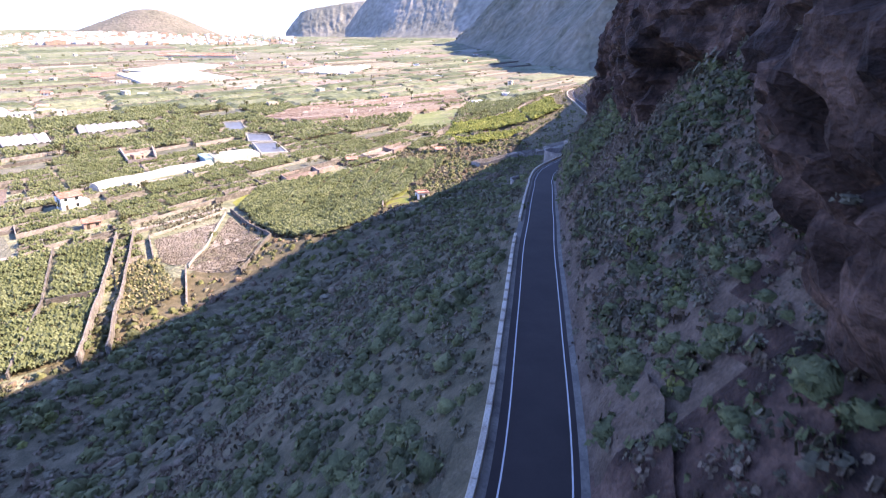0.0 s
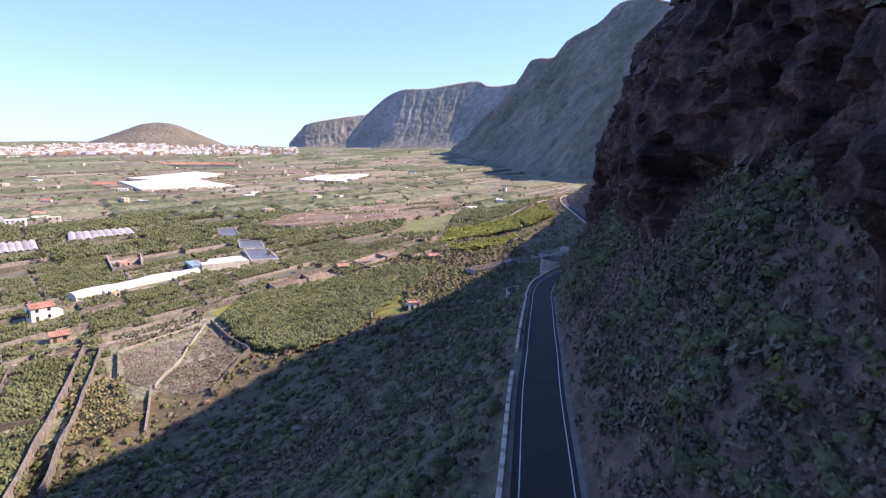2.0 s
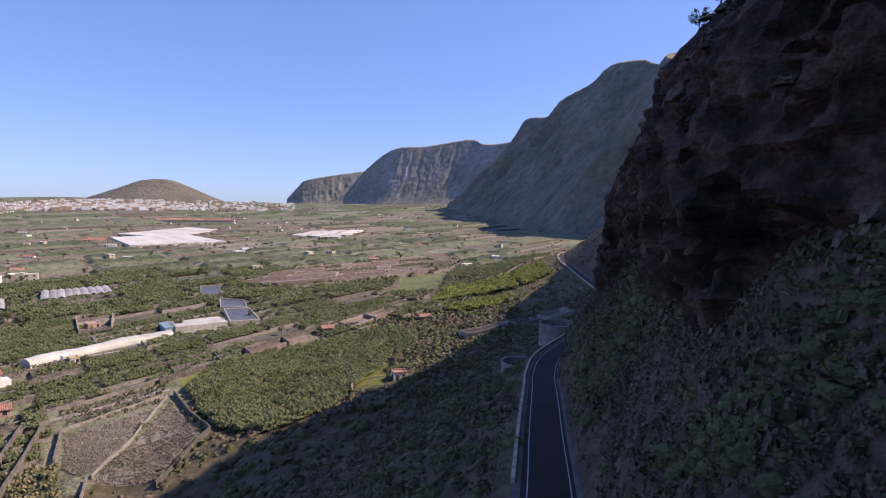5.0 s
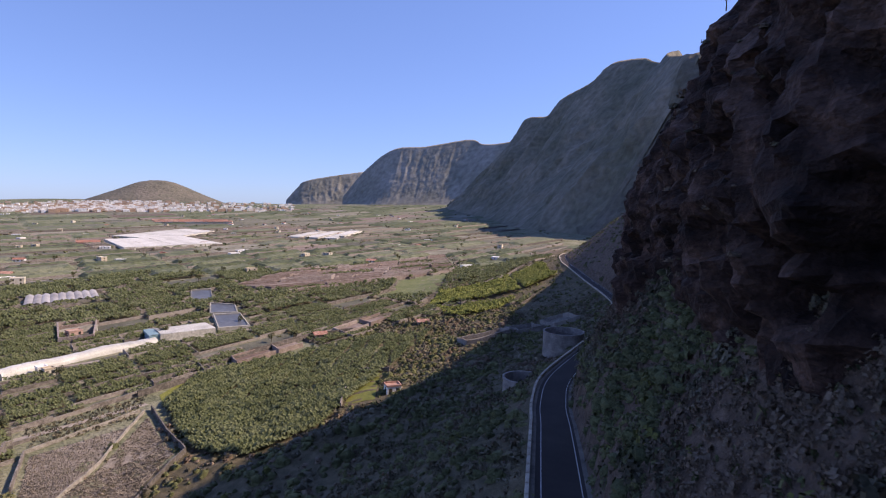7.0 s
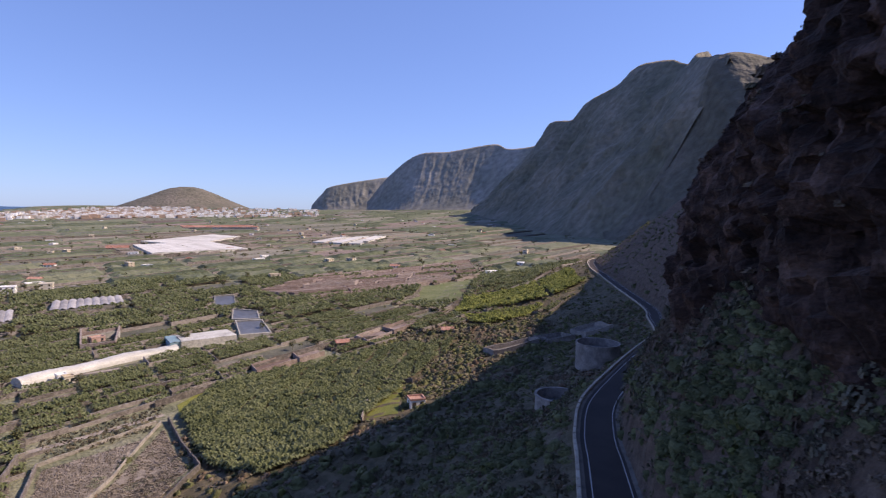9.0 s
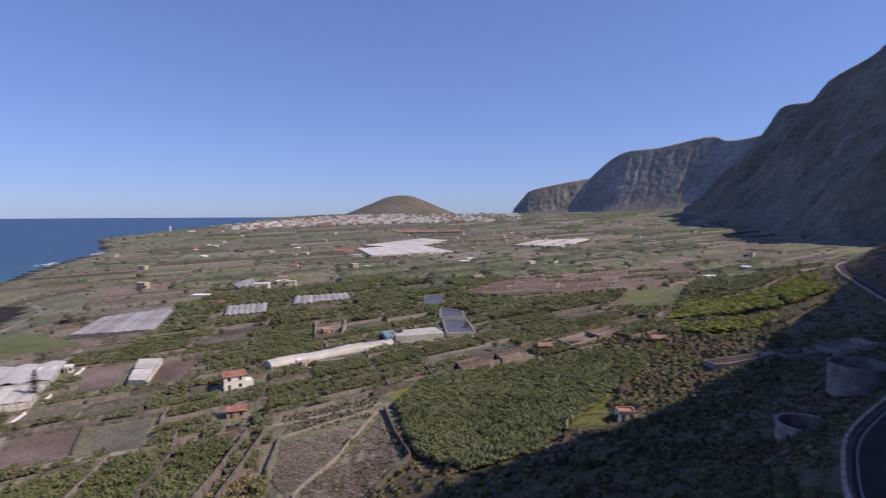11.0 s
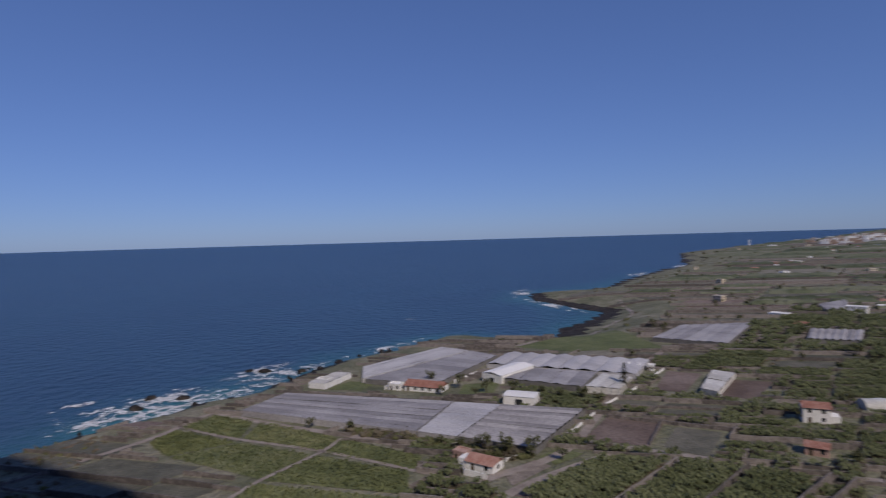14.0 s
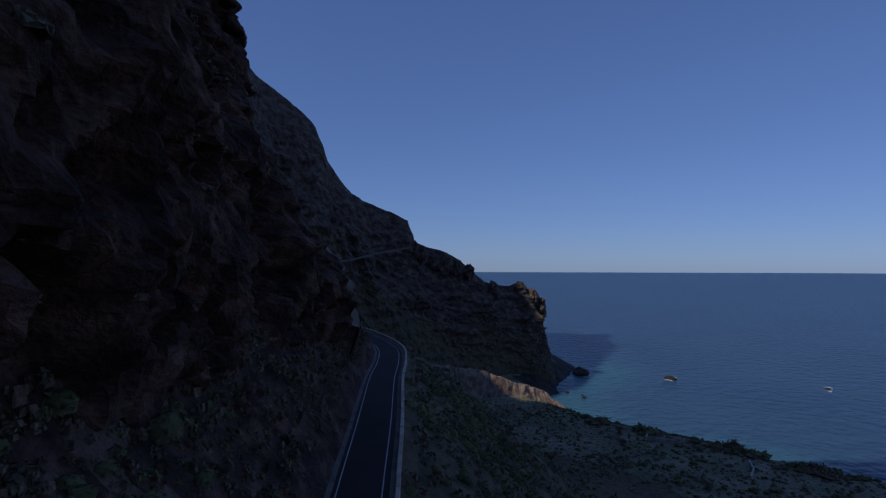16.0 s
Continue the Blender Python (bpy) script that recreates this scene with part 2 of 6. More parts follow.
# ---- materials ----
def material(name, colours, scale=1.0, fine=12.0, rough=0.9, bump=0.3, bump_scale=None, metal=0.0, island=0.0, spec=0.3, vary=0.0, stretch=(1, 1, 1)):
    """Colours run over a coarse noise, grain over a fine one; scale and fine are the sizes in features per metre."""
    m = bpy.data.materials.new(name)
    m.use_nodes = True
    nt = m.node_tree
    n, l = nt.nodes, nt.links
    b = n["Principled BSDF"]
    b.inputs["Roughness"].default_value, b.inputs["Metallic"].default_value = rough, metal
    b.inputs["Specular IOR Level"].default_value = spec
    co = n.new("ShaderNodeTexCoord")
    mp = n.new("ShaderNodeMapping")
    mp.inputs["Scale"].default_value = stretch
    l.new(co.outputs["Object"], mp.inputs[0])
    t1 = n.new("ShaderNodeTexNoise")
    t1.inputs["Scale"].default_value, t1.inputs["Detail"].default_value, t1.inputs["Roughness"].default_value = scale, 5, 0.62
    t2 = n.new("ShaderNodeTexNoise")
    t2.inputs["Scale"].default_value, t2.inputs["Detail"].default_value = fine, 4
    l.new(mp.outputs[0], t1.inputs["Vector"])
    l.new(mp.outputs[0], t2.inputs["Vector"])
    ramp = n.new("ShaderNodeValToRGB")
    el = ramp.color_ramp.elements
    while len(el) < len(colours):
        el.new(0.5)
    for k, c in enumerate(colours):
        el[k].position = 0.32 + 0.36 * k / max(1, len(colours) - 1)
        el[k].color = (*c, 1)
    source = t1.outputs["Fac"]
    if island or vary:
        g = n.new("ShaderNodeNewGeometry")
        o = n.new("ShaderNodeObjectInfo")
        mx = n.new("ShaderNodeMath")
        mx.operation = "MULTIPLY_ADD"
        l.new(g.outputs["Random Per Island"] if island else o.outputs["Random"], mx.inputs[0])
        mx.inputs[1].default_value = island or vary
        sub = n.new("ShaderNodeMath")
        sub.operation = "SUBTRACT"
        l.new(t1.outputs["Fac"], sub.inputs[0])
        sub.inputs[1].default_value = (island or vary) / 2
        l.new(sub.outputs[0], mx.inputs[2])
        source = mx.outputs[0]
    l.new(source, ramp.inputs["Fac"])
    grain = n.new("ShaderNodeMix")
    grain.data_type, grain.blend_type = "RGBA", "MULTIPLY"
    grain.inputs["Factor"].default_value = 0.55
    gr = n.new("ShaderNodeMapRange")
    gr.inputs["From Min"].default_value, gr.inputs["From Max"].default_value = 0.3, 0.7
    gr.inputs["To Min"].default_value, gr.inputs["To Max"].default_value = 0.45, 1.3
    l.new(t2.outputs["Fac"], gr.inputs["Value"])
    l.new(ramp.outputs["Color"], grain.inputs["A"])
    l.new(gr.outputs[0], grain.inputs["B"])
    l.new(grain.outputs["Result"], b.inputs["Base Color"])
    if bump:
        bp = n.new("ShaderNodeBump")
        bp.inputs["Strength"].default_value = bump
        bp.inputs["Distance"].default_value = 1.0 / (bump_scale or fine)
        l.new(t2.outputs["Fac"], bp.inputs["Height"])
        l.new(bp.outputs[0], b.inputs["Normal"])
    return m


M_GROUND = material("dry_scrub_ground", [(0.078, 0.049, 0.036), (0.128, 0.083, 0.060), (0.195, 0.131, 0.098)], 0.6, 5.5, bump=1.0)
M_SCRUB = material("green_scrub_ground", [(0.06, 0.053, 0.030), (0.105, 0.085, 0.050), (0.165, 0.128, 0.083)], 0.5, 5.0, bump=1.0)
M_PARAPET = material("pale_parapet", [(0.38, 0.31, 0.25), (0.50, 0.43, 0.35), (0.58, 0.51, 0.43)], 0.8, 9, bump=0.4, vary=0.25)
M_PLAIN = material("stony_farmland", [(0.104, 0.112, 0.066), (0.178, 0.178, 0.115), (0.265, 0.245, 0.182)], 0.06, 0.7, bump=0.8)
M_SHORE = material("black_shore_rock", [(0.012, 0.010, 0.010), (0.032, 0.027, 0.024), (0.078, 0.062, 0.05)], 0.15, 1.0, bump=1.0)
M_ROCK = material("volcanic_rock", [(0.015, 0.007, 0.0055), (0.058, 0.029, 0.022), (0.17, 0.094, 0.072)], 0.3, 3.0, bump=0.9, stretch=(1, 1, 1.3))
# greyer than volcanic_rock: the sun's orange is toned down in the colour itself
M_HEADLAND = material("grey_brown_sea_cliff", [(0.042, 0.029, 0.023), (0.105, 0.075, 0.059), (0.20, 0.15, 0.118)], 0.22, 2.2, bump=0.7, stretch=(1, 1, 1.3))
M_ASPHALT = material("asphalt", [(0.026, 0.019, 0.019), (0.042, 0.031, 0.030)], 0.25, 40, rough=0.85, bump=0.2)
M_DUST = material("dusty_concrete_edge", [(0.10, 0.09, 0.08), (0.16, 0.142, 0.125), (0.21, 0.185, 0.16)], 0.6, 8, bump=0.3)
M_LINE = material("road_paint", [(0.48, 0.47, 0.45), (0.62, 0.61, 0.59)], 2, 30, rough=0.7, bump=0.1)
M_CONCRETE = material("weathered_concrete", [(0.22, 0.21, 0.19), (0.36, 0.34, 0.31), (0.45, 0.43, 0.38)], 0.5, 9, bump=0.35, vary=0.25)
# distance haze is mixed into both mountain colours, palest in the far one
M_MOUNT = material("mountain_scrub", [(0.124, 0.120, 0.083), (0.182, 0.164, 0.123), (0.260, 0.223, 0.174)], 0.009, 0.06, bump=0.5)
M_MOUNT_FAR = material("hazed_bare_mountain_rock", [(0.196, 0.192, 0.160), (0.253, 0.239, 0.203), (0.322, 0.297, 0.265)], 0.004, 0.03, bump=0.12)
M_CONE = material("cinder_cone_grass", [(0.109, 0.103, 0.079), (0.142, 0.128, 0.100), (0.180, 0.152, 0.126)], 0.008, 0.06, bump=0.5)


def water_material():
    m = bpy.data.materials.new("sea_water")
    m.use_nodes = True
    n, l = m.node_tree.nodes, m.node_tree.links
    b = n["Principled BSDF"]
    b.inputs["Roughness"].default_value = 0.34
    b.inputs["IOR"].default_value = 1.33
    b.inputs["Specular IOR Level"].default_value = 0.3
    co = n.new("ShaderNodeTexCoord")
    t = n.new("ShaderNodeTexNoise")
    t.inputs["Scale"].default_value, t.inputs["Detail"].default_value = 0.012, 4
    l.new(co.outputs["Object"], t.inputs["Vector"])
    r = n.new("ShaderNodeValToRGB")
    r.color_ramp.elements[0].position, r.color_ramp.elements[1].position = 0.35, 0.7
    r.color_ramp.elements[0].color, r.color_ramp.elements[1].color = (0.022, 0.058, 0.118, 1), (0.028, 0.075, 0.14, 1)
    l.new(t.outputs["Fac"], r.inputs["Fac"])
    at = n.new("ShaderNodeAttribute")
    at.attribute_name = "shallow"
    mx = n.new("ShaderNodeMix")
    mx.data_type = "RGBA"
    mx.inputs["B"].default_value = (0.03, 0.14, 0.17, 1)
    l.new(at.outputs["Fac"], mx.inputs["Factor"])
    l.new(r.outputs["Color"], mx.inputs["A"])
    l.new(mx.outputs["Result"], b.inputs["Base Color"])
    w = n.new("ShaderNodeTexNoise")
    w.inputs["Scale"].default_value, w.inputs["Detail"].default_value = 0.12, 6
    l.new(co.outputs["Object"], w.inputs["Vector"])
    bp = n.new("ShaderNodeBump")
    bp.inputs["Strength"].default_value, bp.inputs["Distance"].default_value = 1.0, 3.0
    l.new(w.outputs["Fac"], bp.inputs["Height"])
    l.new(bp.outputs[0], b.inputs["Normal"])
    return m


M_SEA = water_material()


# ---- ground and sea ----
def stretched(lo, a, b, hi, step, growth=1.07):
    """Even steps between a and b, growing steps out to lo and hi."""
    mid = list(np.arange(a, b, step))
    out, d = [], step
    v = a
    while v > lo:
        d *= growth
        v -= d
        out.append(v)
    up, d, v = [], step, mid[-1]
    while v < hi:
        d *= growth
        v += d
        up.append(v)
    return np.array(out[::-1] + mid + up)


gx = stretched(-5200, -150, 90, 1200, 1.5, 1.045)
gy = stretched(-900, -150, 320, 5200, 1.7, 1.04)
GX, GY = np.meshgrid(gx, gy, indexing="ij")
ground = mesh_object("ground", np.stack([GX.ravel(), GY.ravel(), height(GX, GY)], 1), grid_faces(len(gx), len(gy)), M_GROUND)


def zone_ground():
    """Hillside scrub, farmed plain, black shore and bare upper rock."""
    me = ground.data
    for m in (M_PLAIN, M_SHORE, M_ROCK, M_SCRUB):
        me.materials.append(m)
    n = len(me.polygons)
    c = np.empty(n * 3, np.float32)
    me.polygons.foreach_get("center", c)
    c = c.reshape(-1, 3)
    s, _, _ = road_frame(c[:, 0], c[:, 1])
    dc = coast_distance(c[:, 0], c[:, 1]) + 5 * fbm(c * np.array([1, 1, 0]), 12, 3, 8)
    u = s + 8 * fbm(c * np.array([1, 1, 0]), 14, 3, 18)
    k = np.where(u < -96, 1, np.where(u < 0, 4, 0))
    k = np.where((u > 45) & (c[:, 1] < 230), 3, k)
    k = np.where((u > 0) & (c[:, 1] + 10 * fbm(c, 9, 3, 19) < 24), 3, k)
    k = np.where((dc < 15 + 11 * smooth(-60, -20, c[:, 1]) * (1 - smooth(130, 200, c[:, 1]))) | (c[:, 2] < SEA + 1.5), 2, k)
    me.polygons.foreach_set("material_index", k.astype(np.int32))


zone_ground()
tagged(ground, "dry scrub hillside falling to a farmed coastal plain", "ground", kind="structure")


def build_sea():
    r = np.concatenate([np.linspace(0, 600, 90), np.geomspace(615, 5600, 70)])
    a = np.linspace(0, 2 * math.pi, 241)
    R, A = np.meshgrid(r, a, indexing="ij")
    x, y = -300 + R * np.cos(A), R * np.sin(A)
    far = np.hypot(x, y - 50)
    z = SEA + 46.0 * smooth(1500, 4900, far)
    ob = mesh_object("sea", np.stack([x.ravel(), y.ravel(), z.ravel()], 1), grid_faces(len(r), len(a)), M_SEA)
    d = -coast_distance(x.ravel(), y.ravel())
    q = np.stack([x.ravel(), y.ravel(), 0 * x.ravel()], 1)
    tone = (1 - smooth(2, 60, d + 24 * fbm(q, 45, 3, 91))) * smooth(1500, 600, np.hypot(x, y).ravel())
    for cx, cy, w in ((-277, -10, 26), (-300, 12, 16), (-262, -30, 18)):      # broken water among the rocks
        tone = np.maximum(tone, 1.9 * np.exp(-((x.ravel() - cx) ** 2 + (y.ravel() - cy) ** 2) / w ** 2))
    layer = ob.data.attributes.new("shallow", "FLOAT", "POINT")
    layer.data.foreach_set("value", np.clip(0.62 * tone, 0, 1).astype(np.float32))
    return tagged(ob, "deep blue ocean with a light swell", "sea", kind="structure")


sea = build_sea()


# ---- far mountains ----
def mountain(name, ridge, foot, label, mat, rows=60, cols=220, rough=40.0, seed=0, back=0.6, power=1.25, crag=0.0, scrub=None):
    """A range between a foot line and a ridge line, with gullies, and a back that falls away."""
    R, F = spline(ridge, 10), spline([(*p, 0) for p in foot], 10)
    R, F = (np.stack([np.interp(np.linspace(0, len(a) - 1, cols), np.arange(len(a)), a[:, k]) for k in range(3)], 1) for a in (R, F))
    F[:, 2] = height(F[:, 0], F[:, 1], False) - 6
    out = []
    for v in np.linspace(0, 1, rows):
        p = F + (R - F) * v
        p[:, 2] = F[:, 2] + (R[:, 2] - F[:, 2]) * v ** power
        out.append(p)
    for v in np.linspace(0, 1, 8)[1:]:
        p = R + (R - F) * v * back
        p[:, 2] = R[:, 2] * (1 - 0.7 * v)
        out.append(p)
    P = np.array(out)
    flat = P.reshape(-1, 3)
    v = np.repeat(np.concatenate([np.linspace(0, 1, rows), np.linspace(1, 0, 8)[1:]]), cols)
    env = np.sin(np.pi * np.clip(v, 0, 1) * 0.93)
    side = np.tile(np.linspace(0, 1, cols), len(P))
    env = env * smooth(0, 0.06, side) * smooth(0, 0.06, 1 - side)
    along = np.concatenate([[0], np.cumsum(np.linalg.norm(np.diff(R, axis=0), axis=1))])
    q = np.stack([np.tile(along, len(P)), np.repeat(np.arange(len(P)), cols) * rough * 0.09, flat[:, 2] * 0.1], 1)
    q[:, 0] += fbm(flat, rough * 6, 3, seed + 9) * rough * 1.6
    g = (0.95 * fbm(q, rough * 4.5, 4, seed, True) + 0.55 * fbm(flat * np.array([1, 1, 0.7]), rough * 2.2, 5, seed + 2)) * rough * env
    out3 = (F - R).mean(0)
    out3[2] = 0
    out3 /= np.linalg.norm(out3)
    if crag:
        bed = (flat[:, 2] + 4 * fbm(flat, 22, 3, seed + 3) + fbm(flat, 5, 2, seed + 4)) / 7.0
        saw = bed - np.floor(bed)
        g = g + env * crag * ((smooth(0.0, 0.2, saw) - saw) * 0.5 + 1.9 * fbm(flat, 14, 5, seed + 6, True) + fbm(flat, 3.5, 3, seed + 7))
    flat = flat + out3 * g[:, None]
    flat[:, 2] += fbm(flat, rough * 2.5, 4, seed + 50) * rough * 0.16 * smooth(0.05, 0.3, v)
    ob = mesh_object(name, flat, grid_faces(len(P), cols), mat, flat=bool(crag))
    if scrub:
        ob.data.materials.append(scrub)
        low = v[:-cols] + 0.35 * fbm(flat[:-cols], 30, 4, seed + 8) < 0.36
        ob.data.polygons.foreach_set("material_index", low.reshape(-1, cols)[:, :-1].ravel().astype(np.int32))
    return tagged(ob, label, "mountain", kind="structure")




def build_cone(cx, cy, radius, top):
    r = np.linspace(0, 1, 50)
    a = np.linspace(0, 2 * math.pi, 121)
    R, A = np.meshgrid(r, a, indexing="ij")
    prof = np.interp(R, [0, 0.1, 0.25, 0.45, 0.75, 0.93, 1.0], [1.0, 0.985, 0.90, 0.66, 0.27, 0.06, -0.05])
    x, y = cx + radius * R * np.cos(A), cy + radius * R * np.sin(A)
    base = ground_at(cx, cy)
    p = np.stack([x.ravel(), y.ravel(), base + prof.ravel() * (top - base)], 1)
    p[:, 2] += fbm(p, 90, 4, 77) * 7 * (1 - R.ravel())
    return tagged(mesh_object("cinder_cone", p, grid_faces(len(r), len(a)), M_CONE), "rounded grassy volcanic cinder cone beyond the town", "hill", kind="structure")


mountain("mountain_range", [(91, 2744, 66), (163, 2632, 133), (321, 2507, 314), (361, 2391, 394), (437, 2268, 392), (448, 2154, 428), (526, 2023, 467),
                            (563, 1899, 505), (609, 1770, 487), (622, 1649, 447), (624, 1531, 448), (560, 1440, 410), (520, 1290, 370), (500, 1155, 335), (497, 1135, 325)],
         [(30, 2650), (40, 2450), (85, 2250), (115, 2100), (140, 1960), (150, 1830), (165, 1700), (172, 1580), (190, 1450), (225, 1330), (300, 1195), (303, 1178)],
         "steep shaded mountain wall with gullies", M_MOUNT, 84, 300, 34.0, 3)
mountain("mountain_range", [(296, 1198, -22), (350, 1187, 42), (400, 1177, 130), (450, 1167, 230), (500, 1157, 338), (700, 1140, 290), (1000, 1120, 200)],
         [(298, 1175), (345, 1060), (400, 960), (460, 880), (530, 810), (700, 770), (1000, 750)],
         "sunlit dry spur at the end of the mountain wall", M_CONE, 60, 180, 16.0, 43)
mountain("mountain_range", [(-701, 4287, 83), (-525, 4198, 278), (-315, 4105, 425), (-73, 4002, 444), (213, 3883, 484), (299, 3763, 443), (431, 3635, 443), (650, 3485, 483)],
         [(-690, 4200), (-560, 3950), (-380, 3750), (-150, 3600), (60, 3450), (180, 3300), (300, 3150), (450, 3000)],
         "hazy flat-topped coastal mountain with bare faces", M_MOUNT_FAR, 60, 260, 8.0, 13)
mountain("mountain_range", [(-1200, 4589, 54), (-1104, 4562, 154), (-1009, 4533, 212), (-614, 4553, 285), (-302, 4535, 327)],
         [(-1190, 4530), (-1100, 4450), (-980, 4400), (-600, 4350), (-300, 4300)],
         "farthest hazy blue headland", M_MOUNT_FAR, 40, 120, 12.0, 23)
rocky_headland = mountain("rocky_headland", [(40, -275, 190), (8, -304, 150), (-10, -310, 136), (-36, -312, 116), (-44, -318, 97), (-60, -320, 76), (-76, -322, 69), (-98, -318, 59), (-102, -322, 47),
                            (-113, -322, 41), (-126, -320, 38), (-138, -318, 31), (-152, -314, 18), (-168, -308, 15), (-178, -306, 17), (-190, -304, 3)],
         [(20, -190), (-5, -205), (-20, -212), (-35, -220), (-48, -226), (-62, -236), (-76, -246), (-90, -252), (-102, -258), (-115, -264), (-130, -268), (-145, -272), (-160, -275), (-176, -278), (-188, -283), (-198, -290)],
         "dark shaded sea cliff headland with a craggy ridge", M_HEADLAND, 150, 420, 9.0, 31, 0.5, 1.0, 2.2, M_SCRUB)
build_cone(-1715, 3550, 395, 148)


# ---- road ----
def ribbon(name, lo, hi, a, b, lift, mat, parent=None, step=2, label="", z_b=None):
    """A strip along the road from index lo to hi, between offsets a and b."""
    i = np.arange(lo, hi, step)
    p = ROAD[i] + ROAD_N[i] * a + np.array([0, 0, lift])
    q = ROAD[i] + ROAD_N[i] * b + np.array([0, 0, lift if z_b is None else z_b])
    return mesh_object(name, np.stack([p, q], 1).reshape(-1, 3), grid_faces(len(i), 2), mat, parent, label=label)


NR = len(ROAD)
road = tagged(ribbon("road", 0, NR, 1.95, -2.1, 0.0, M_ASPHALT), "narrow dark asphalt mountain road with white edge lines", "road", kind="structure")
ribbon("edge_line", 0, NR, 1.64, 1.56, 0.006, M_LINE, road)
ribbon("edge_line", 0, NR, -1.56, -1.64, 0.006, M_LINE, road)
ribbon("gutter", 0, NR, 2.35, 1.95, 0.06, M_DUST, road, z_b=0.004)


def cut_bank():
    """The steep earth bank on the road's uphill side."""
    offs = np.array([2.35, 2.5, 2.7, 3.0, 3.4, 4.0, 4.8])
    i = np.arange(0, NR, 1)
    p = (ROAD[i][:, None] + ROAD_N[i][:, None] * offs[None, :, None]).reshape(-1, 3)
    s = np.tile(offs, len(i))
    h = np.interp(p[:, 1], CUT_Y, CUT_H) * smooth(2.3, 3.6, s) + np.clip(s - 2.6, 0, None) * np.interp(p[:, 1], STEEP_Y, STEEP)
    p[:, 2] += 0.05 + h * (1 + 0.35 * fbm(p, 2.2, 3, 14)) + 0.1
    n = np.repeat(ROAD_N[i], len(offs), 0)
    p += n * (fbm(p, 1.6, 3, 15) * 0.4 * smooth(2.4, 3.0, s))[:, None]
    p[s < 2.4, 2] = ROAD[i, 2] + 0.06
    ob = mesh_object("bank", p, grid_faces(len(i), len(offs)), M_GROUND, road, flat=True)
    ob.data.materials.append(M_ROCK)
    at = p.reshape(len(i), len(offs), 3)[:-1, :-1].reshape(-1, 3)
    ob.data.polygons.foreach_set("material_index", (at[:, 1] + 10 * fbm(at, 9, 3, 19) < 24).astype(np.int32))
    return ob


cut_bank()
ribbon("verge", 0, NR, -2.1, -2.75, 0.004, M_DUST, road, z_b=0.03)
ribbon("outer_bank", 0, NR, -2.75, -4.2, 0.03, M_SCRUB, road, z_b=-0.75)


# ---- rock wall over the road ----
CLIFF = spline([(60, -85, 30), (34, -66, 29), (14.6, -51, 27), (1.5, -37, 20), (-3.2, -26, 15.3), (2.5, -14, 16.5), (9, 1, 18.5), (14, 16, 19.5), (17.5, 26, 20.5), (22, 36, 22),
                (26.5, 46, 23), (25, 58, 22.5), (23, 67, 21.5), (24.5, 77, 20), (27, 90, 18), (28.3, 100, 15), (28.5, 107, 11.5), (31, 116, 9.5), (38.5, 128, 9), (50, 142, 9), (66, 158, 10), (92, 178, 12)], 0.42)


CLIFF_GRID = None


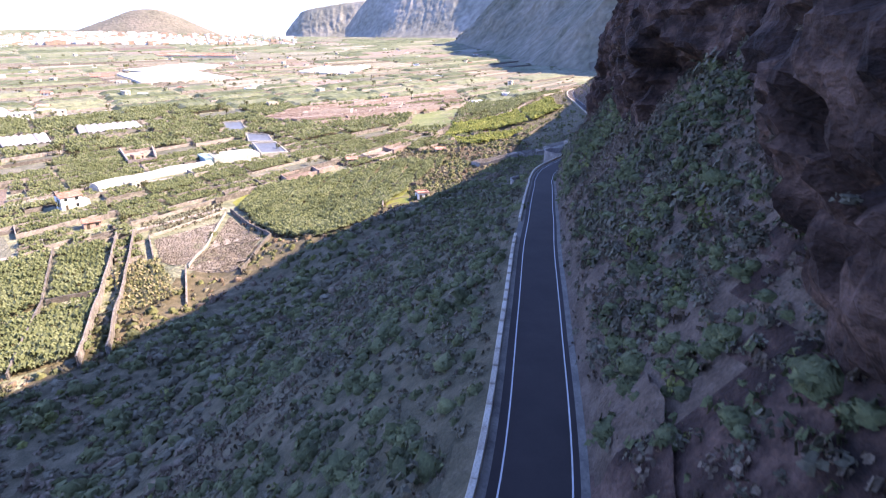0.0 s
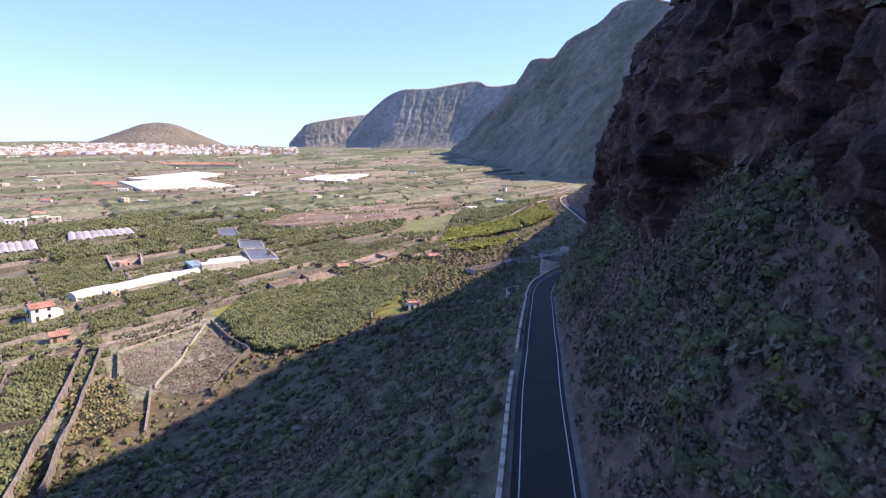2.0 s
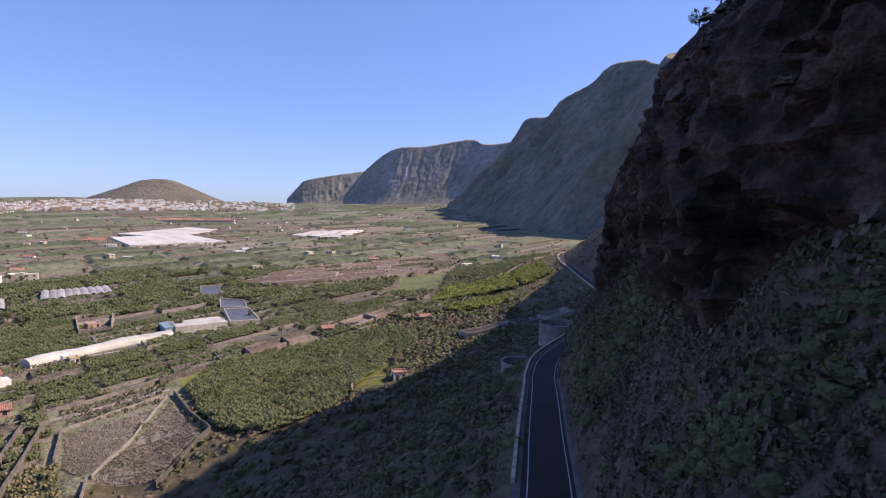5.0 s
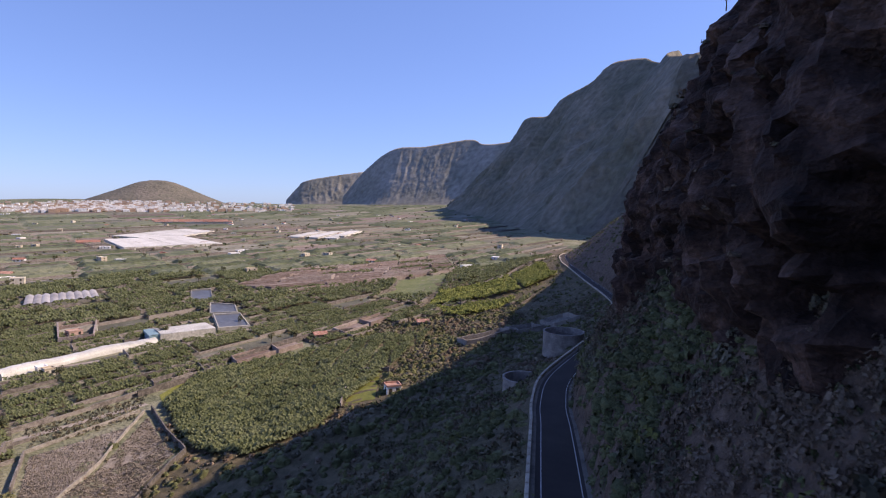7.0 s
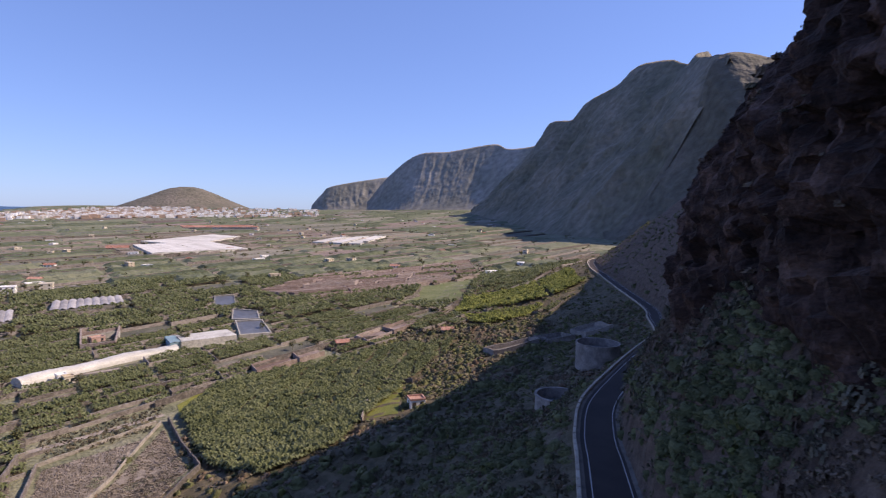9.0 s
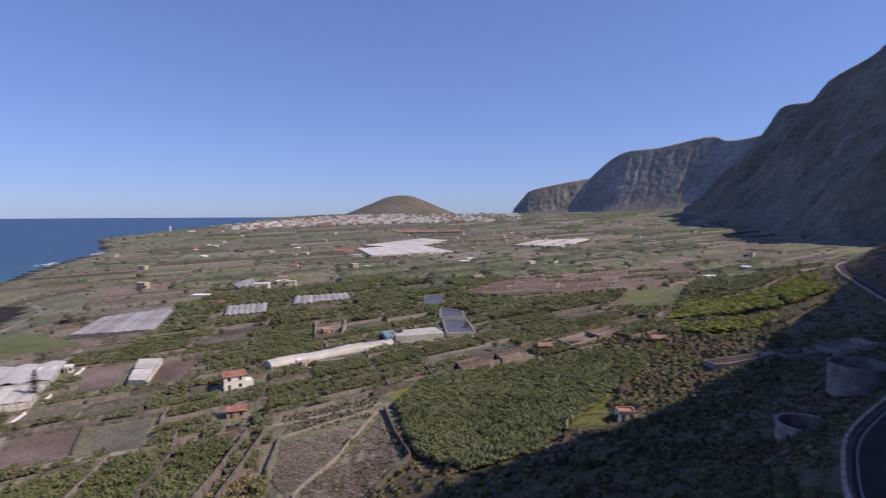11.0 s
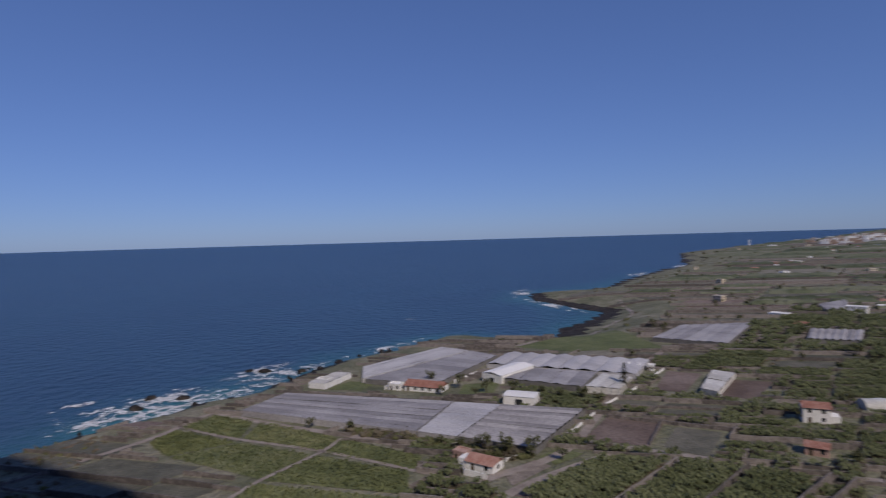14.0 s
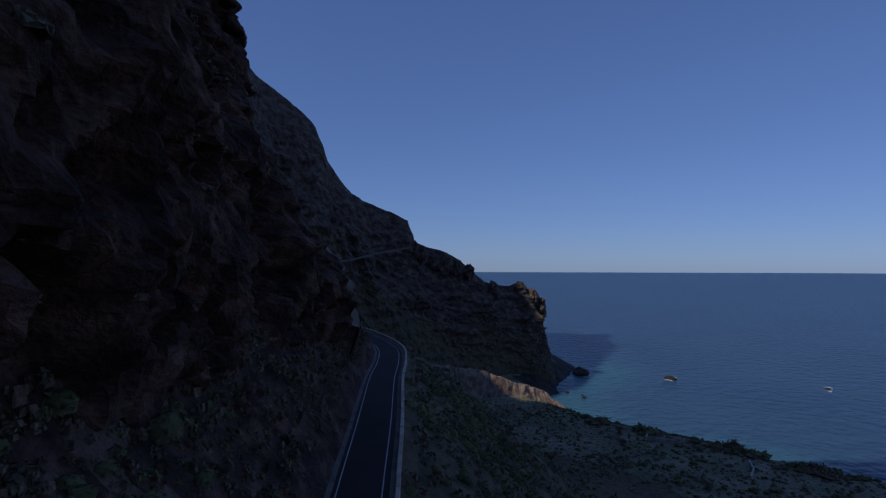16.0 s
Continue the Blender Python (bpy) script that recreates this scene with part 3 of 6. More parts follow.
def build_cliff():
    n = len(CLIFF)
    t = np.gradient(CLIFF, axis=0)
    t[:, 2] = 0
    for _ in range(30):
        t[1:-1] = (t[:-2] + t[1:-1] + t[2:]) / 3
    t /= np.linalg.norm(t, axis=1)[:, None]
    out = np.stack([-t[:, 1], t[:, 0]], 1)                       # towards the road
    h = np.concatenate([np.linspace(-5, 70, 150), np.linspace(70, 150, 40)[1:]])
    back = np.interp(h, [-5, 0, 8, 19, 24, 29, 34, 42, 55, 75, 110, 165], [0, 0, -0.8, 0.0, 2.4, 6, 8, 14, 21, 31, 52, 92])
    U, Hh = np.meshgrid(np.arange(n), h, indexing="ij")
    west = 1 - smooth(-30, 5, CLIFF[U, 1])
    B = np.broadcast_to(back, U.shape) + west * 8 * smooth(9, 18, Hh) - west * 10 * smooth(20, 45, Hh)
    p = np.stack([CLIFF[U, 0] - out[U, 0] * B, CLIFF[U, 1] - out[U, 1] * B, CLIFF[U, 2] + Hh], 2).reshape(-1, 3)
    hh = Hh.ravel()
    columns = p * np.array([1.0, 1.0, 0.38])
    big = fbm(p, 26, 2, 41) * 2.6
    ribs = fbm(columns, 9, 3, 44, True) * 1.7 + fbm(columns * np.array([1, 1, 0.7]), 3.2, 3, 46, True) * 0.9
    bed = (p[:, 2] + 4.0 * fbm(p, 20, 3, 71) + 1.0 * fbm(p, 4.5, 2, 73)) / 6.5      # layers of rock with shadowed undersides
    saw = bed - np.floor(bed)
    strong = smooth(-0.25, 0.45, fbm(p * np.array([1, 1, 0.6]), 14, 2, 75))
    ledge = (smooth(0.0, 0.18, saw) - saw * 0.8) * (0.35 + 1.2 * strong)
    bed2 = (p[:, 2] + 1.3 * fbm(p, 4, 3, 81)) / 1.7
    saw2 = bed2 - np.floor(bed2)
    ledge2 = (smooth(0.0, 0.3, saw2) - saw2) * 0.4 * strong
    hollow = fbm(p * np.array([0.85, 0.85, 0.8]), 5.2, 3, 52)
    small = fbm(p * np.array([0.9, 0.9, 0.9]), 2.2, 3, 58)
    d = big + ribs + ledge + ledge2 - 3.4 * smooth(0.12, 0.42, hollow) - 1.7 * smooth(0.05, 0.4, small) + fbm(p, 0.95, 2, 57) * 0.7
    fade = smooth(-5, 6, hh) * 0.75 + 0.25
    o = out[U.ravel()]
    p[:, 0] += o[:, 0] * d * fade
    p[:, 1] += o[:, 1] * d * fade
    p[:, 2] += fbm(p, 5, 3, 61) * 0.8
    global CLIFF_GRID
    CLIFF_GRID = p.reshape(n, len(h), 3)
    return tagged(mesh_object("rock_wall", p, grid_faces(n, len(h)), M_ROCK, flat=True), "dark red-brown volcanic rock face with ledges and hollows", "cliff", kind="structure")


build_cliff()


def sprayed_patch():
    """Sprayed concrete that holds the toe of the rock face."""
    h = np.concatenate([np.linspace(-5, 70, 150), np.linspace(70, 150, 40)[1:]])
    i = np.nonzero((CLIFF[:, 1] > -30) & (CLIFF[:, 1] < -24) & (CLIFF[:, 0] < 0))[0]
    j = np.nonzero((h > -1.0) & (h < 16))[0]
    g = CLIFF_GRID[i[0]:i[-1] + 1, j[0]:j[-1] + 1].copy()
    for _ in range(2):
        g[1:-1, 1:-1] = (g[:-2, 1:-1] + g[2:, 1:-1] + g[1:-1, :-2] + g[1:-1, 2:]) / 4
    g = g + np.array([-0.25, 0.3, 0])
    return tagged(mesh_object("sprayed_concrete", g.reshape(-1, 3), grid_faces(*g.shape[:2]), M_DUST), "pale sprayed concrete on the rock by the road", "concrete", kind="structure")


sprayed_patch()


# ---- planting ----
def let_light_through(m, share=0.35):
    """Thin leaves: part of the light that falls on them comes out on the other side."""
    n, l = m.node_tree.nodes, m.node_tree.links
    b, out = n["Principled BSDF"], n["Material Output"]
    t = n.new("ShaderNodeBsdfTranslucent")
    mx = n.new("ShaderNodeMixShader")
    mx.inputs[0].default_value = share
    l.new(b.inputs["Base Color"].links[0].from_socket, t.inputs["Color"])
    l.new(b.outputs[0], mx.inputs[1])
    l.new(t.outputs[0], mx.inputs[2])
    l.new(mx.outputs[0], out.inputs["Surface"])


M_SHRUB_GREY = material("grey_green_leaves", [(0.082, 0.071, 0.047), (0.130, 0.112, 0.076), (0.195, 0.167, 0.118)], 0.12, 6, bump=0.8, island=0.22)
M_SHRUB_GREEN = material("green_leaves", [(0.069, 0.074, 0.033), (0.109, 0.114, 0.051), (0.164, 0.166, 0.075)], 0.12, 6, bump=0.8, island=0.25)
M_SHRUB_DRY = material("dry_brown_leaves", [(0.105, 0.072, 0.05), (0.16, 0.112, 0.08), (0.235, 0.17, 0.125)], 0.15, 6, bump=0.8, island=0.25)
M_SHRUB_LIME = material("yellow_green_leaves", [(0.085, 0.09, 0.026), (0.13, 0.132, 0.038), (0.18, 0.178, 0.055)], 0.15, 6, bump=0.8, island=0.25)
M_BANANA = material("banana_leaves", [(0.117, 0.136, 0.064), (0.170, 0.193, 0.095), (0.232, 0.252, 0.138)], 0.08, 2, rough=0.75, bump=0, island=0.3, spec=0.15)
let_light_through(M_BANANA)
M_BANANA_LIME = material("sunlit_yellow_green_banana_leaves", [(0.125, 0.145, 0.036), (0.185, 0.203, 0.050), (0.250, 0.262, 0.078)], 0.08, 2, rough=0.75, bump=0, island=0.3, spec=0.15)
M_BANANA_OLD = material("browned_banana_leaves", [(0.07, 0.075, 0.025), (0.13, 0.125, 0.05), (0.22, 0.18, 0.10)], 0.1, 2, rough=0.6, bump=0, island=0.5)
M_VINE = material("dry_vines", [(0.165, 0.138, 0.113), (0.235, 0.198, 0.166), (0.315, 0.268, 0.228)], 0.35, 3, bump=0.7, island=0.3)
M_BANANA_FAR = material("distant_banana_canopy", [(0.073, 0.087, 0.049), (0.116, 0.133, 0.079), (0.172, 0.180, 0.122)], 0.05, 0.9, rough=0.8, bump=0.6, island=0.0, spec=0.15, vary=0.35)
M_CROP = material("low_green_crop", [(0.085, 0.086, 0.066), (0.128, 0.125, 0.096), (0.180, 0.169, 0.134)], 0.1, 1.2, bump=0.8, vary=0.2)
M_LIME = material("yellow_green_weeds", [(0.10, 0.115, 0.025), (0.155, 0.165, 0.035), (0.21, 0.205, 0.05)], 0.2, 2, bump=0.6)
M_DRY = material("dry_grass_field", [(0.131, 0.128, 0.091), (0.188, 0.176, 0.134), (0.253, 0.233, 0.187)], 0.05, 0.9, bump=0.6, vary=0.35)
M_SOIL = material("red_brown_soil", [(0.114, 0.081, 0.066), (0.171, 0.128, 0.108), (0.237, 0.185, 0.160)], 0.05, 0.9, bump=0.5, vary=0.3)
M_TRACK = material("dusty_track", [(0.221, 0.183, 0.157), (0.306, 0.261, 0.228), (0.365, 0.322, 0.285)], 0.2, 3, bump=0.3)
M_TERRACE = material("reddish_terrace_soil", [(0.148, 0.104, 0.092), (0.199, 0.150, 0.136), (0.258, 0.213, 0.198)], 0.05, 0.7, bump=0.5, vary=0.35)
M_TERRACE_WALL = material("pinkish_terrace_wall", [(0.204, 0.155, 0.140), (0.272, 0.215, 0.196), (0.340, 0.289, 0.272)], 0.3, 2, bump=0.6, vary=0.3)
M_LUSH = material("lush_low_crop", [(0.108, 0.128, 0.054), (0.165, 0.185, 0.080), (0.225, 0.235, 0.118)], 0.12, 1.6, bump=0.9, vary=0.2)
M_MEADOW = material("fresh_meadow", [(0.090, 0.110, 0.044), (0.128, 0.148, 0.062), (0.166, 0.180, 0.086)], 0.05, 0.8, bump=0.6)
M_STONE = material("field_stone", [(0.102, 0.090, 0.083), (0.187, 0.163, 0.152), (0.289, 0.258, 0.239)], 0.7, 4, bump=0.7, vary=0.35)
M_STONE_PALE = material("pale_field_stone", [(0.20, 0.18, 0.16), (0.30, 0.27, 0.245), (0.40, 0.37, 0.34)], 0.7, 4, bump=0.7)
M_BARK = material("bark", [(0.07, 0.05, 0.035), (0.13, 0.10, 0.075)], 2, 14, bump=0.6)


def scatter(name, shape, pos, size, mat, label, category, seed=0, squash=(0.8, 1.25), facets=True):
    """Many copies of one small shape joined into one planting."""
    r = np.random.default_rng(seed)
    tv, tf = shape
    n = len(pos)
    a = r.uniform(0, 2 * math.pi, n)
    c, s = np.cos(a)[:, None], np.sin(a)[:, None]
    zs = r.uniform(*squash, n)[:, None]
    x, y, z = tv[None, :, 0], tv[None, :, 1], tv[None, :, 2]
    k = np.broadcast_to(np.asarray(size, float), (n,))[:, None]
    v = np.stack([(x * c - y * s) * k + pos[:, 0:1], (x * s + y * c) * k + pos[:, 1:2], z * k * zs + pos[:, 2:3]], 2).reshape(-1, 3)
    f = (tf[None] + (np.arange(n) * len(tv))[:, None, None]).reshape(-1, tf.shape[1])
    return tagged(mesh_object(name, v, f, mat, flat=facets), label, category, kind="stuff")


def leaf_dome(n, leaf, seed, low=0.05):
    """A shrub of radius 1: leaf blades on and inside a dome."""
    r = np.random.default_rng(seed)
    v, f = [], []
    for k in range(n):
        a, e = r.uniform(0, 2 * math.pi), math.asin(r.uniform(low, 1))
        d = Vector((math.cos(a) * math.cos(e), math.sin(a) * math.cos(e), math.sin(e)))
        c = d * r.uniform(0.55, 1.0)
        c.z = c.z * 0.85 + 0.03
        q = (d + Vector(r.uniform(-0.7, 0.7, 3))).normalized().to_track_quat("Z", "Y")
        w, h = leaf * r.uniform(0.6, 1.2), leaf * r.uniform(0.7, 1.6)
        b = len(v)
        for p in ((-w * 0.5, -h * 0.5), (w * 0.5, -h * 0.3), (w * 0.35, h * 0.5), (-w * 0.3, h * 0.45)):
            v.append(c + q @ Vector((*p, 0)))
        f.append((b, b + 1, b + 2, b + 3))
    return np.array(v), np.array(f)


def bush(seed, rings=3, segs=8, flecks=60, leaf=0.2):
    """A shrub of radius 1: several lumpy domes grown together with small leaf tufts standing out of them."""
    r = np.random.default_rng(seed)
    v, f = [], []

    def radius(d):
        return 0.72 + 0.42 * vnoise(d[None] * 2.3 + seed * 7.3, seed)[0]

    for i in range(rings + 1):
        e = -0.15 + (math.pi / 2 + 0.13) * i / rings
        for j in range(segs):
            a = 2 * math.pi * (j + 0.5 * (i % 2)) / segs
            d = np.array([math.cos(a) * math.cos(e), math.sin(a) * math.cos(e), math.sin(e)])
            v.append(d * (radius(d) + r.uniform(-0.08, 0.08)) * np.array([1, 1, 0.8]))
    for i in range(rings):
        for j in range(segs):
            p, q = i * segs + j, i * segs + (j + 1) % segs
            f += [(p, q, q + segs), (p, q + segs, p + segs)]
    for k in range(flecks):
        a, e = r.uniform(0, 2 * math.pi), math.asin(r.uniform(0.0, 1))
        d = np.array([math.cos(a) * math.cos(e), math.sin(a) * math.cos(e), math.sin(e)])
        c = d * (radius(d) + r.uniform(0.0, 0.16)) * np.array([1, 1, 0.8])
        q = (Vector(d) + Vector(r.uniform(-0.8, 0.8, 3))).normalized().to_track_quat("Z", "Y")
        w, h = leaf * r.uniform(0.6, 1.2), leaf * r.uniform(0.8, 1.6)
        t = r.uniform(0, 6.28)
        b = len(v)
        for p in ((0.0, 0.6), (-0.5, -0.4), (0.5, -0.4)):
            px, py = p[0] * w, p[1] * h
            v.append(np.array(Vector(c) + q @ Vector((px * math.cos(t) - py * math.sin(t), px * math.sin(t) + py * math.cos(t), 0))))
        f.append((b, b + 1, b + 2))
    return np.array(v), np.array(f)


def banana_plant(seed, leaves=8):
    r = np.random.default_rng(seed)
    v, f = [], []
    for k in range(leaves):
        a = 2 * math.pi * (k + r.uniform(-0.3, 0.3)) / leaves
        up, out = r.uniform(0.7, 1.3), r.uniform(0.8, 1.2)
        c, s = math.cos(a), math.sin(a)
        b = len(v)
        for d, z, w in ((0.05, 1.5, 0.08), (0.75, 1.5 + 0.95 * up, 0.33), (1.55, 1.45 + 0.5 * up, 0.1)):
            for side in (-1, 1):
                v.append((c * d * out - s * w * side, s * d * out + c * w * side, z - 0.05 * abs(side)))
        f += [(b, b + 1, b + 3, b + 2), (b + 2, b + 3, b + 5, b + 4)]
    return np.array(v), np.array(f)


def rows_in_quad(quad, step, r, jitter=0.25):
    q = np.array(quad, float)
    na = max(2, int(max(np.linalg.norm(q[1] - q[0]), np.linalg.norm(q[2] - q[3])) / step))
    nb = max(2, int(max(np.linalg.norm(q[3] - q[0]), np.linalg.norm(q[2] - q[1])) / step))
    a, b = np.meshgrid((np.arange(na) + 0.5) / na, (np.arange(nb) + 0.5) / nb, indexing="ij")
    a = (a.ravel() + r.uniform(-jitter, jitter, na * nb) / na)[:, None]
    b = (b.ravel() + r.uniform(-jitter, jitter, na * nb) / nb)[:, None]
    return (q[0] * (1 - a) + q[1] * a) * (1 - b) + (q[3] * (1 - a) + q[2] * a) * b


def drape(name, quad, mat, lift=0.08, step=6.0, bump=0.0, seed=0):
    """A four-cornered patch laid on the ground; bump lifts it into a canopy."""
    q = np.array(quad, float)
    na = int(np.clip(np.linalg.norm(q[1] - q[0]) / step, 3, 60)) + 1
    nb = int(np.clip(np.linalg.norm(q[3] - q[0]) / step, 3, 60)) + 1
    a, b = np.meshgrid(np.linspace(0, 1, na), np.linspace(0, 1, nb), indexing="ij")
    a, b = a.ravel()[:, None], b.ravel()[:, None]
    p = (q[0] * (1 - a) + q[1] * a) * (1 - b) + (q[3] * (1 - a) + q[2] * a) * b
    z = height(p[:, 0], p[:, 1]) + lift
    inner = ((a > 0.001) & (a < 0.999) & (b > 0.001) & (b < 0.999)).ravel()
    if bump:
        r = np.random.default_rng(seed)
        z = z + inner * (bump + r.uniform(-0.35, 0.35, len(z)) * bump)
        p = p + inner[:, None] * r.uniform(-0.3, 0.3, p.shape) * step
    return mesh_object(name, np.column_stack([p, z]), grid_faces(na, nb), mat, flat=bool(bump))


def wall_line(points, h=1.4, thick=0.45, mat=None, label="low weathered stone field wall", closed=False, category="wall", step=4.0):
    """A free-standing wall that follows the ground."""
    pts = [np.array(p, float) for p in points] + ([np.array(points[0], float)] if closed else [])
    line = []
    for a, b in zip(pts[:-1], pts[1:]):
        n = max(1, int(np.linalg.norm(b - a) / step))
        line += [a + (b - a) * k / n for k in range(n)]
    line.append(pts[-1])
    line = np.array(line)
    t = np.gradient(line, axis=0)
    t /= np.linalg.norm(t, axis=1)[:, None] + 1e-9
    nrm = np.stack([-t[:, 1], t[:, 0]], 1) * thick / 2
    z = height(line[:, 0], line[:, 1])
    v = []
    for k in range(len(line)):
        top = z[k] + h + 0.12 * math.sin(k * 2.3)
        for side, zz in ((-1, z[k] - 0.5), (-0.8, top), (0.8, top), (1, z[k] - 0.5)):
            v.append((*(line[k] + nrm[k] * side), zz))
    n = len(line)
    f = [(4 * k + j, 4 * k + 4 + j, 4 * k + 5 + j, 4 * k + 1 + j) for k in range(n - 1) for j in range(3)]
    f += [(0, 1, 2, 3), (4 * n - 1, 4 * n - 2, 4 * n - 3, 4 * n - 4)]
    ob = mesh_object("field_wall", v, f, mat or M_STONE, flat=True)
    return tagged(ob, label, category, "field walls")


TAKEN = []


def take(quad, grow=1.5):
    q = np.array(quad, float)
    c = q.mean(0)
    q = c + (q - c) * (1 + grow / max(4.0, np.linalg.norm(q - c, axis=1).mean()))
    if np.cross(q[1] - q[0], q[2] - q[1]) < 0:
        q = q[::-1]
    TAKEN.append((q, np.roll(q, -1, 0), q.min(0), q.max(0)))


def taken_mask(points):
    out = np.zeros(len(points), bool)
    lo, hi = points.min(0), points.max(0)
    for q, qn, a, b in TAKEN:
        if a[0] > hi[0] or b[0] < lo[0] or a[1] > hi[1] or b[1] < lo[1]:
            continue
        ok = np.ones(len(points), bool)
        for p, r in zip(q, qn):
            ok &= (r[0] - p[0]) * (points[:, 1] - p[1]) - (r[1] - p[1]) * (points[:, 0] - p[0]) > 0
        out |= ok
    return out


def is_taken(points):
    return taken_mask(points).any()


BANANA = [banana_plant(k) for k in range(3)]


def banana_field(quad, spacing=2.1, mat=None, label="dense field of green banana plants", size=1.0, seed=1, aisle=0):
    r = np.random.default_rng(seed)
    p = rows_in_quad(quad, spacing, r)
    p = p[r.uniform(0, 1, len(p)) > 0.03]
    if aisle:
        across = p[:, 0] - 0.05 * p[:, 1] + 45.6 + 0.5 * np.sin(p[:, 1] * 0.2)       # worn lanes between the beds
        worn = fbm(np.column_stack([p, np.zeros(len(p))]), 22, 2, 33) > -0.25
        p = p[((across % aisle) > 1.7) | ~worn]
    z = height(p[:, 0], p[:, 1])
    return scatter("banana_plantation", BANANA[seed % 3], np.column_stack([p, z - 0.3]), size * r.uniform(0.75, 1.2, len(p)), mat or M_BANANA, label, "crop", seed)


def vine_field(quad, mat, label, seed, spacing=1.15, size=0.55):
    r = np.random.default_rng(seed)
    p = rows_in_quad(quad, spacing, r, 0.4)
    z = height(p[:, 0], p[:, 1])
    return scatter("vine_planting", leaf_dome(12, 0.42, seed), np.column_stack([p, z + 0.05]), size * r.uniform(0.6, 1.2, len(p)), mat, label, "crop", seed)


# ---- fields by the foot of the slope ----
MAIN = [[(-78, 212), (-79, 242), (-33, 293), (-41.2, 176.5)], [(-41.2, 176.5), (-33, 293), (3.0, 301.0), (-22.6, 184.0)], [(-73, 206), (-41.3, 178.5), (-35.9, 162.3), (-54.7, 177.9)], [(-41.3, 178.5), (-22.6, 185.3), (-24.4, 176.1), (-35.9, 162.3)]]
PLOTS = [[(-118, 166), (-109, 175), (-89, 138), (-98, 130)], [(-128, 152), (-120, 164), (-99, 128), (-106, 114)], [(-95, 120), (-88, 133), (-73.6, 105.9), (-84.2, 97.5)],
         [(-138, 134), (-130, 149), (-108, 112), (-124, 104)], [(-106, 112), (-97, 124), (-85.5, 99.0), (-96, 86)]]
for k, q in enumerate(MAIN + PLOTS):
    take(q)
    tagged(drape("planted_soil", q, M_SCRUB, 0.05), "brown soil under banana plants", "field", kind="structure")
    banana_field(q, 1.35, seed=k + 1, size=0.8, aisle=6.9 if k < 4 else 0)
for k, q in enumerate(([(2, 372), (8, 414), (57, 440), (54, 362)], [(6, 354), (50, 350), (38, 333), (17, 324)], [(59, 441), (86, 474), (79, 385), (57, 366)])):
    take(q)
    banana_field(q, 1.9, M_BANANA_LIME, "yellow-green banana plants on a terrace below the road", 1.05, seed=70 + k)
OLD = [(-93, 152), (-83, 157), (-67, 134), (-75.8, 119.8)]
banana_field(OLD, 1.9, M_BANANA_OLD, "browning banana plot with thin leaves", 0.8, 12)
FALLOW = [[(-80, 196), (-94, 177), (-82, 157), (-72.4, 150.1)], [(-78, 203), (-57.8, 175.3), (-56.4, 147.8), (-70.4, 148.1)]]
for k, q in enumerate(FALLOW):
    take(q)
    tagged(drape("fallow_field", q, M_VINE, 0.06), "grey-brown fallow ground", "field", kind="structure")
    vine_field(q, M_VINE, "grey dry vines on a fallow plot", 20 + k)
take(OLD)
SCRUBBY = [(-107, 192), (-96, 181), (-81, 202), (-88, 222)]
take(SCRUBBY)
vine_field(SCRUBBY, M_SHRUB_GREY, "grey-green weedy plot with low scrub", 25, 2.0, 1.0)
for q, m, lab in (([(-141, 155), (-129, 161), (-145, 179), (-154, 169)], M_CROP, "fresh green grass plot"),
                  ([(-155, 137), (-142, 151), (-159, 168), (-171, 154)], M_SOIL, "bare red-brown plot"),
                  ([(-146, 118), (-150, 126), (-143.5, 131), (-139, 120)], M_MEADOW, "small green vegetable plot"),
                  ([(-139, 104.5), (-144, 116), (-138.5, 118.5), (-130, 104)], M_VINE, "grey weedy plot beside a farmhouse"),
                  ([(-126, 101), (-141, 135), (-136.5, 136), (-120, 108)], M_SOIL, "strip of bare red-brown soil"),
                  ([(-251, 63), (-262, 74), (-253, 85), (-242, 77)], M_MEADOW, "fresh green lawn by the shore"),
                  ([(-219, 114), (-235, 121), (-233, 137), (-217, 129)], M_LUSH, "green garden plot between net houses"),
                  ([(-309, 174), (-352, 262), (-270, 246), (-283, 196)], M_MEADOW, "green meadow above the shore"),
                  ([(-199, 226), (-188, 240), (-170, 214), (-180, 206)], M_SOIL, "bare red-brown plot beside a white tunnel"),
                  ([(-222, 214), (-211, 224), (-188, 198), (-196, 190)], M_SOIL, "dark ploughed plot"),
                  ([(-22.3, 234.3), (-13.4, 234.0), (-11.0, 195.0), (-19.1, 193.1)], M_LIME, "bright yellow-green weedy terrace"),
                  ([(-28, 418), (-22, 492), (16, 538), (5, 418)], M_MEADOW, "fresh green meadow"),
                  ([(-82, 240), (-84, 222), (-79, 214), (-70, 236)], M_LIME, "yellow-green weedy strip")):
    take(q, 2)
    tagged(drape("field", q, m, 0.1, 4.0), lab, "field", kind="structure")
COAST_CROPS = [[(-214, 10), (-226.5, 20), (-213, 35), (-194.5, 32)], [(-194, 33.5), (-211, 38), (-183, 63.5), (-173, 57.5)], [(-201, 3), (-212, 9), (-191, 31.5), (-185, 12)],
               [(-184, 13), (-190, 32.5), (-171, 55), (-157, 41)], [(-171.5, 59), (-181.5, 65.5), (-158, 86.5), (-149, 82.5)], [(-155.5, 42), (-169, 56.5), (-148, 80.5), (-134, 78)], [(-154, 40), (-132, 77), (-116, 66), (-138, 32)]]
